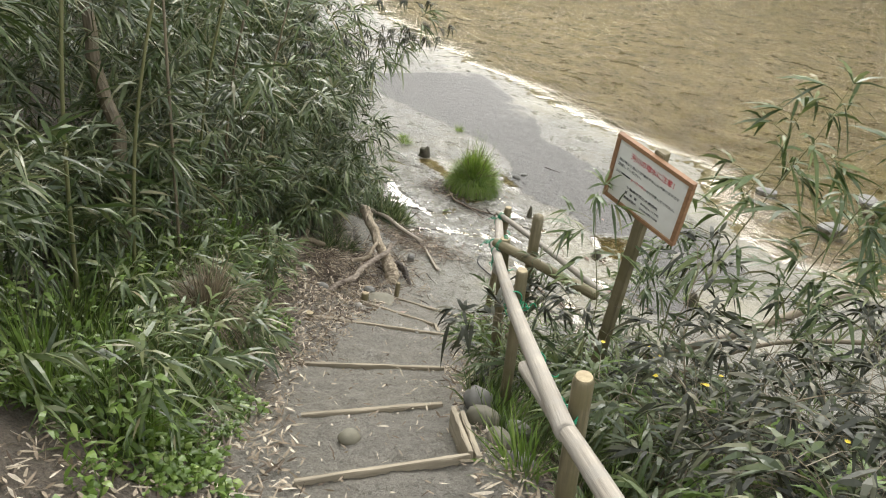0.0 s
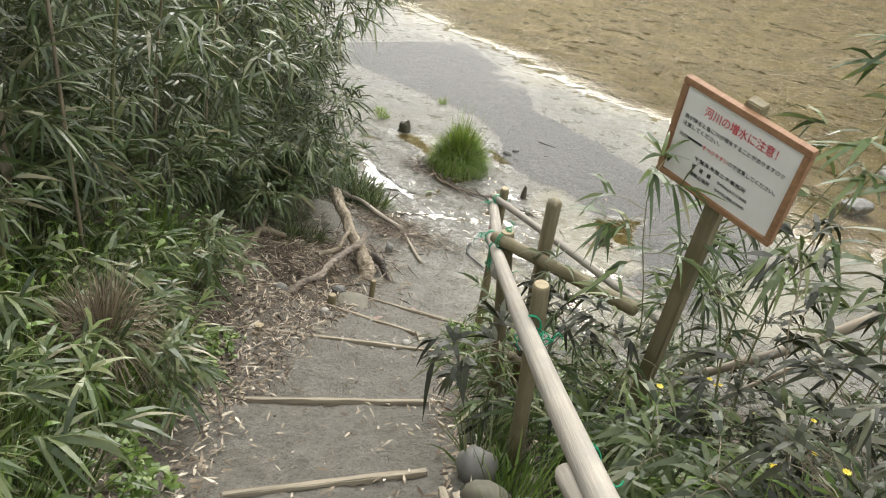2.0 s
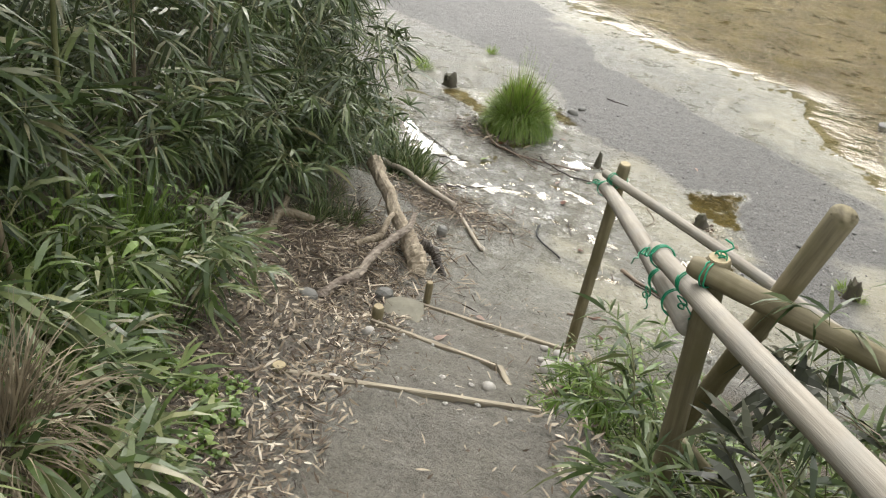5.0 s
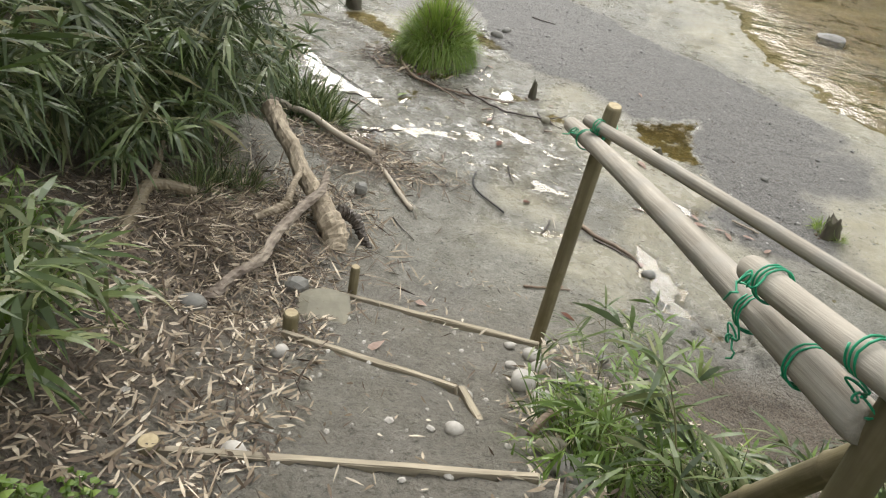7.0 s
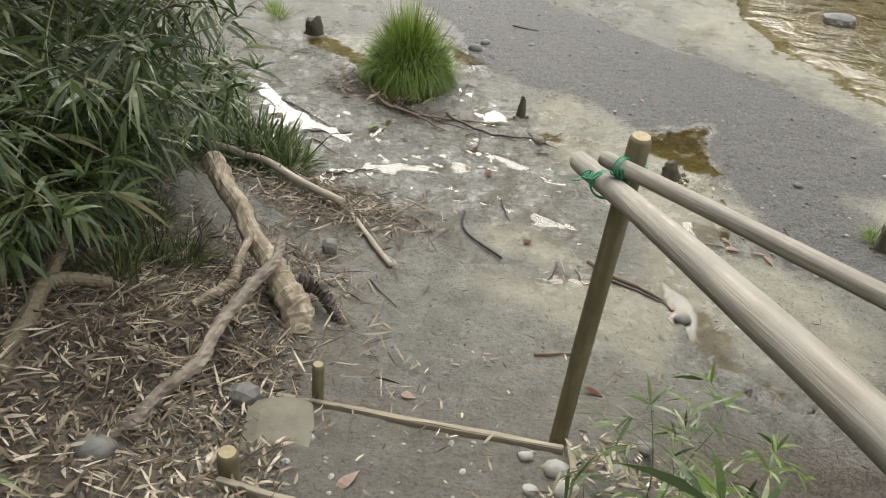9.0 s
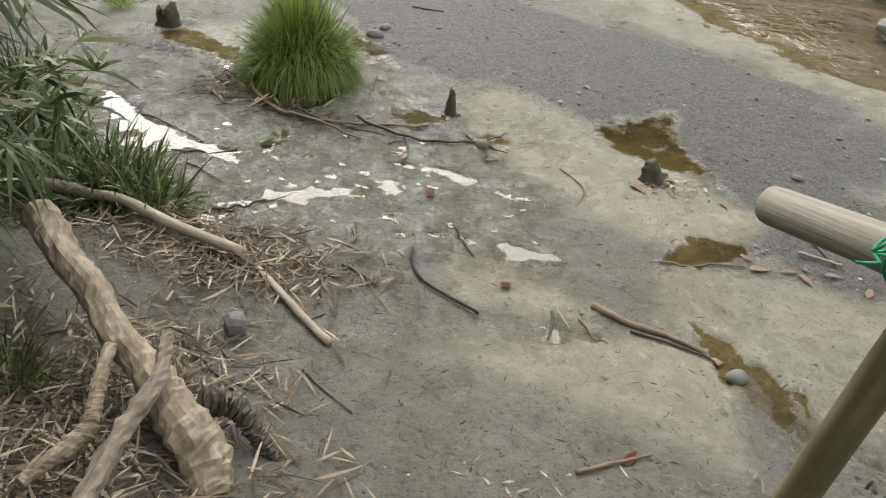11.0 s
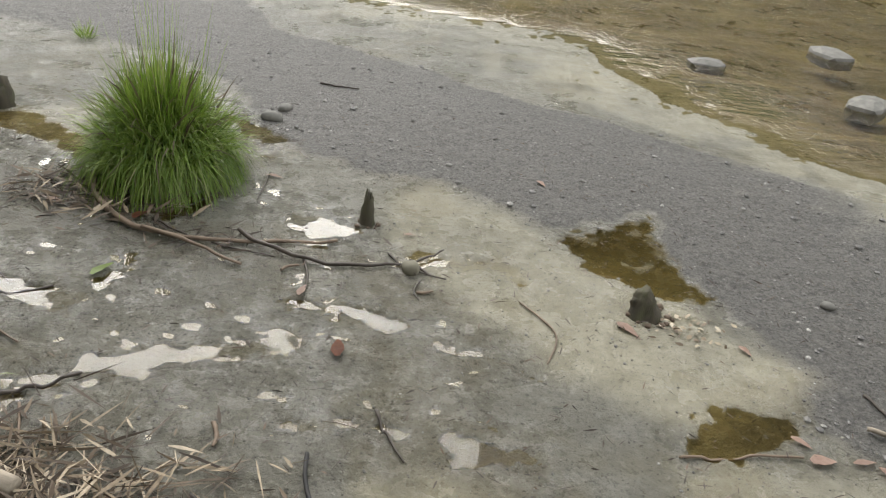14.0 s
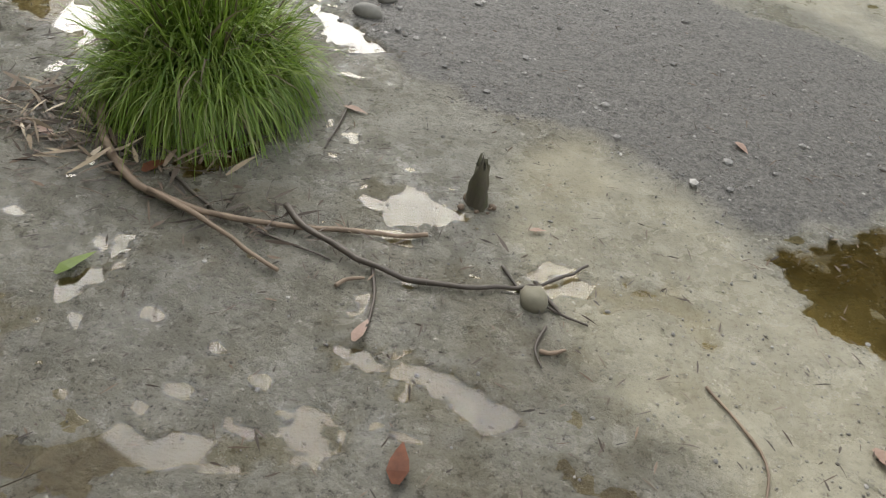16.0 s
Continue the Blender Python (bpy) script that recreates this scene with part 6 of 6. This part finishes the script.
fallen_leaf(0.145, 2.79, 0.11, 0.045, 95, RUST_LEAF, "glossy rust brown leaf lying on wet mud", 1)
for k, (x, y, L, W, h) in enumerate([(1.15, 3.02, 0.11, 0.045, -50), (1.60, 2.42, 0.09, 0.05, 10), (1.56, 2.49, 0.07, 0.03, -40), (1.73, 2.43, 0.09, 0.025, 10), (1.78, 2.37, 0.09, 0.035, -60), (1.55, 2.95, 0.06, 0.03, -60), (0.35, 3.62, 0.05, 0.02, 20), (2.02, 2.32, 0.09, 0.03, 60), (1.9, 2.4, 0.08, 0.03, 0), (0.98, 4.27, 0.07, 0.03, -60), (-1.12, 3.66, 0.10, 0.04, -20), (-1.22, 3.70, 0.05, 0.035, 60), (-0.3, 4.1, 0.09, 0.03, -10), (-0.93, 3.72, 0.11, 0.05, 120)]):
    fallen_leaf(x, y, L, W, h, PINK_LEAF, "pale pinkish dead leaf lying on mud", 10 + k, "pale fallen leaves")
for k, (x, y, L, W, h) in enumerate([(1.30, 1.80, 0.06, 0.045, 20), (-0.75, 3.60, 0.10, 0.05, 70), (-0.62, 3.72, 0.09, 0.05, 10), (0.52, 2.1, 0.05, 0.04, 30), (-0.02, 3.12, 0.09, 0.03, 80), (0.90, 1.2, 0.08, 0.03, 60), (0.35, -0.02, 0.10, 0.04, 70), (1.0, 0.9, 0.09, 0.03, -20), (0.33, 0.62, 0.06, 0.04, 0)]):
    fallen_leaf(x, y, L, W, h, RUST_LEAF if k % 2 else PINK_LEAF, "brown curled dead leaf on wet ground", 30 + k, "brown fallen leaves")
fallen_leaf(-0.74, 3.16, 0.12, 0.04, 70, WEED_LEAF, "fallen green leaf lying by a puddle", 50)

# ---- far bank, seen only mirrored in the water ----
hx = np.concatenate([np.linspace(-190, 190, 110)])
hy = np.linspace(0, 1, 24)
HX, HT = np.meshgrid(hx, hy)
HYY = 88 + HT * 40 + 2.5 * rough_land(HX, HT * 30, 6, 3, 90)
# heights set so right-hand pools mirror dark woods and left ones bright sky
HZ = -0.3 + (56 + 8 * step01(-25, 5, HX) + 50 * step01(10, 40, HX)) * HT ** 0.75 * (1 + 0.10 * rough_land(HX, HT * 20, 9, 3, 91)) + 1.2 * rough_land(HX, HT * 40, 2.5, 2, 92) * (HT > 0)
verts = np.stack([HX, HYY, HZ], -1).reshape(-1, 3)
nx, ny = len(hx), len(hy)
faces = [(j * nx + i, j * nx + i + 1, (j + 1) * nx + i + 1, (j + 1) * nx + i) for j in range(ny - 1) for i in range(nx - 1)]
tagged(new("backdrop", mesh_from("backdrop", verts, faces, WOODS, True)), "far wooded bank beyond the river", "backdrop", kind="structure")
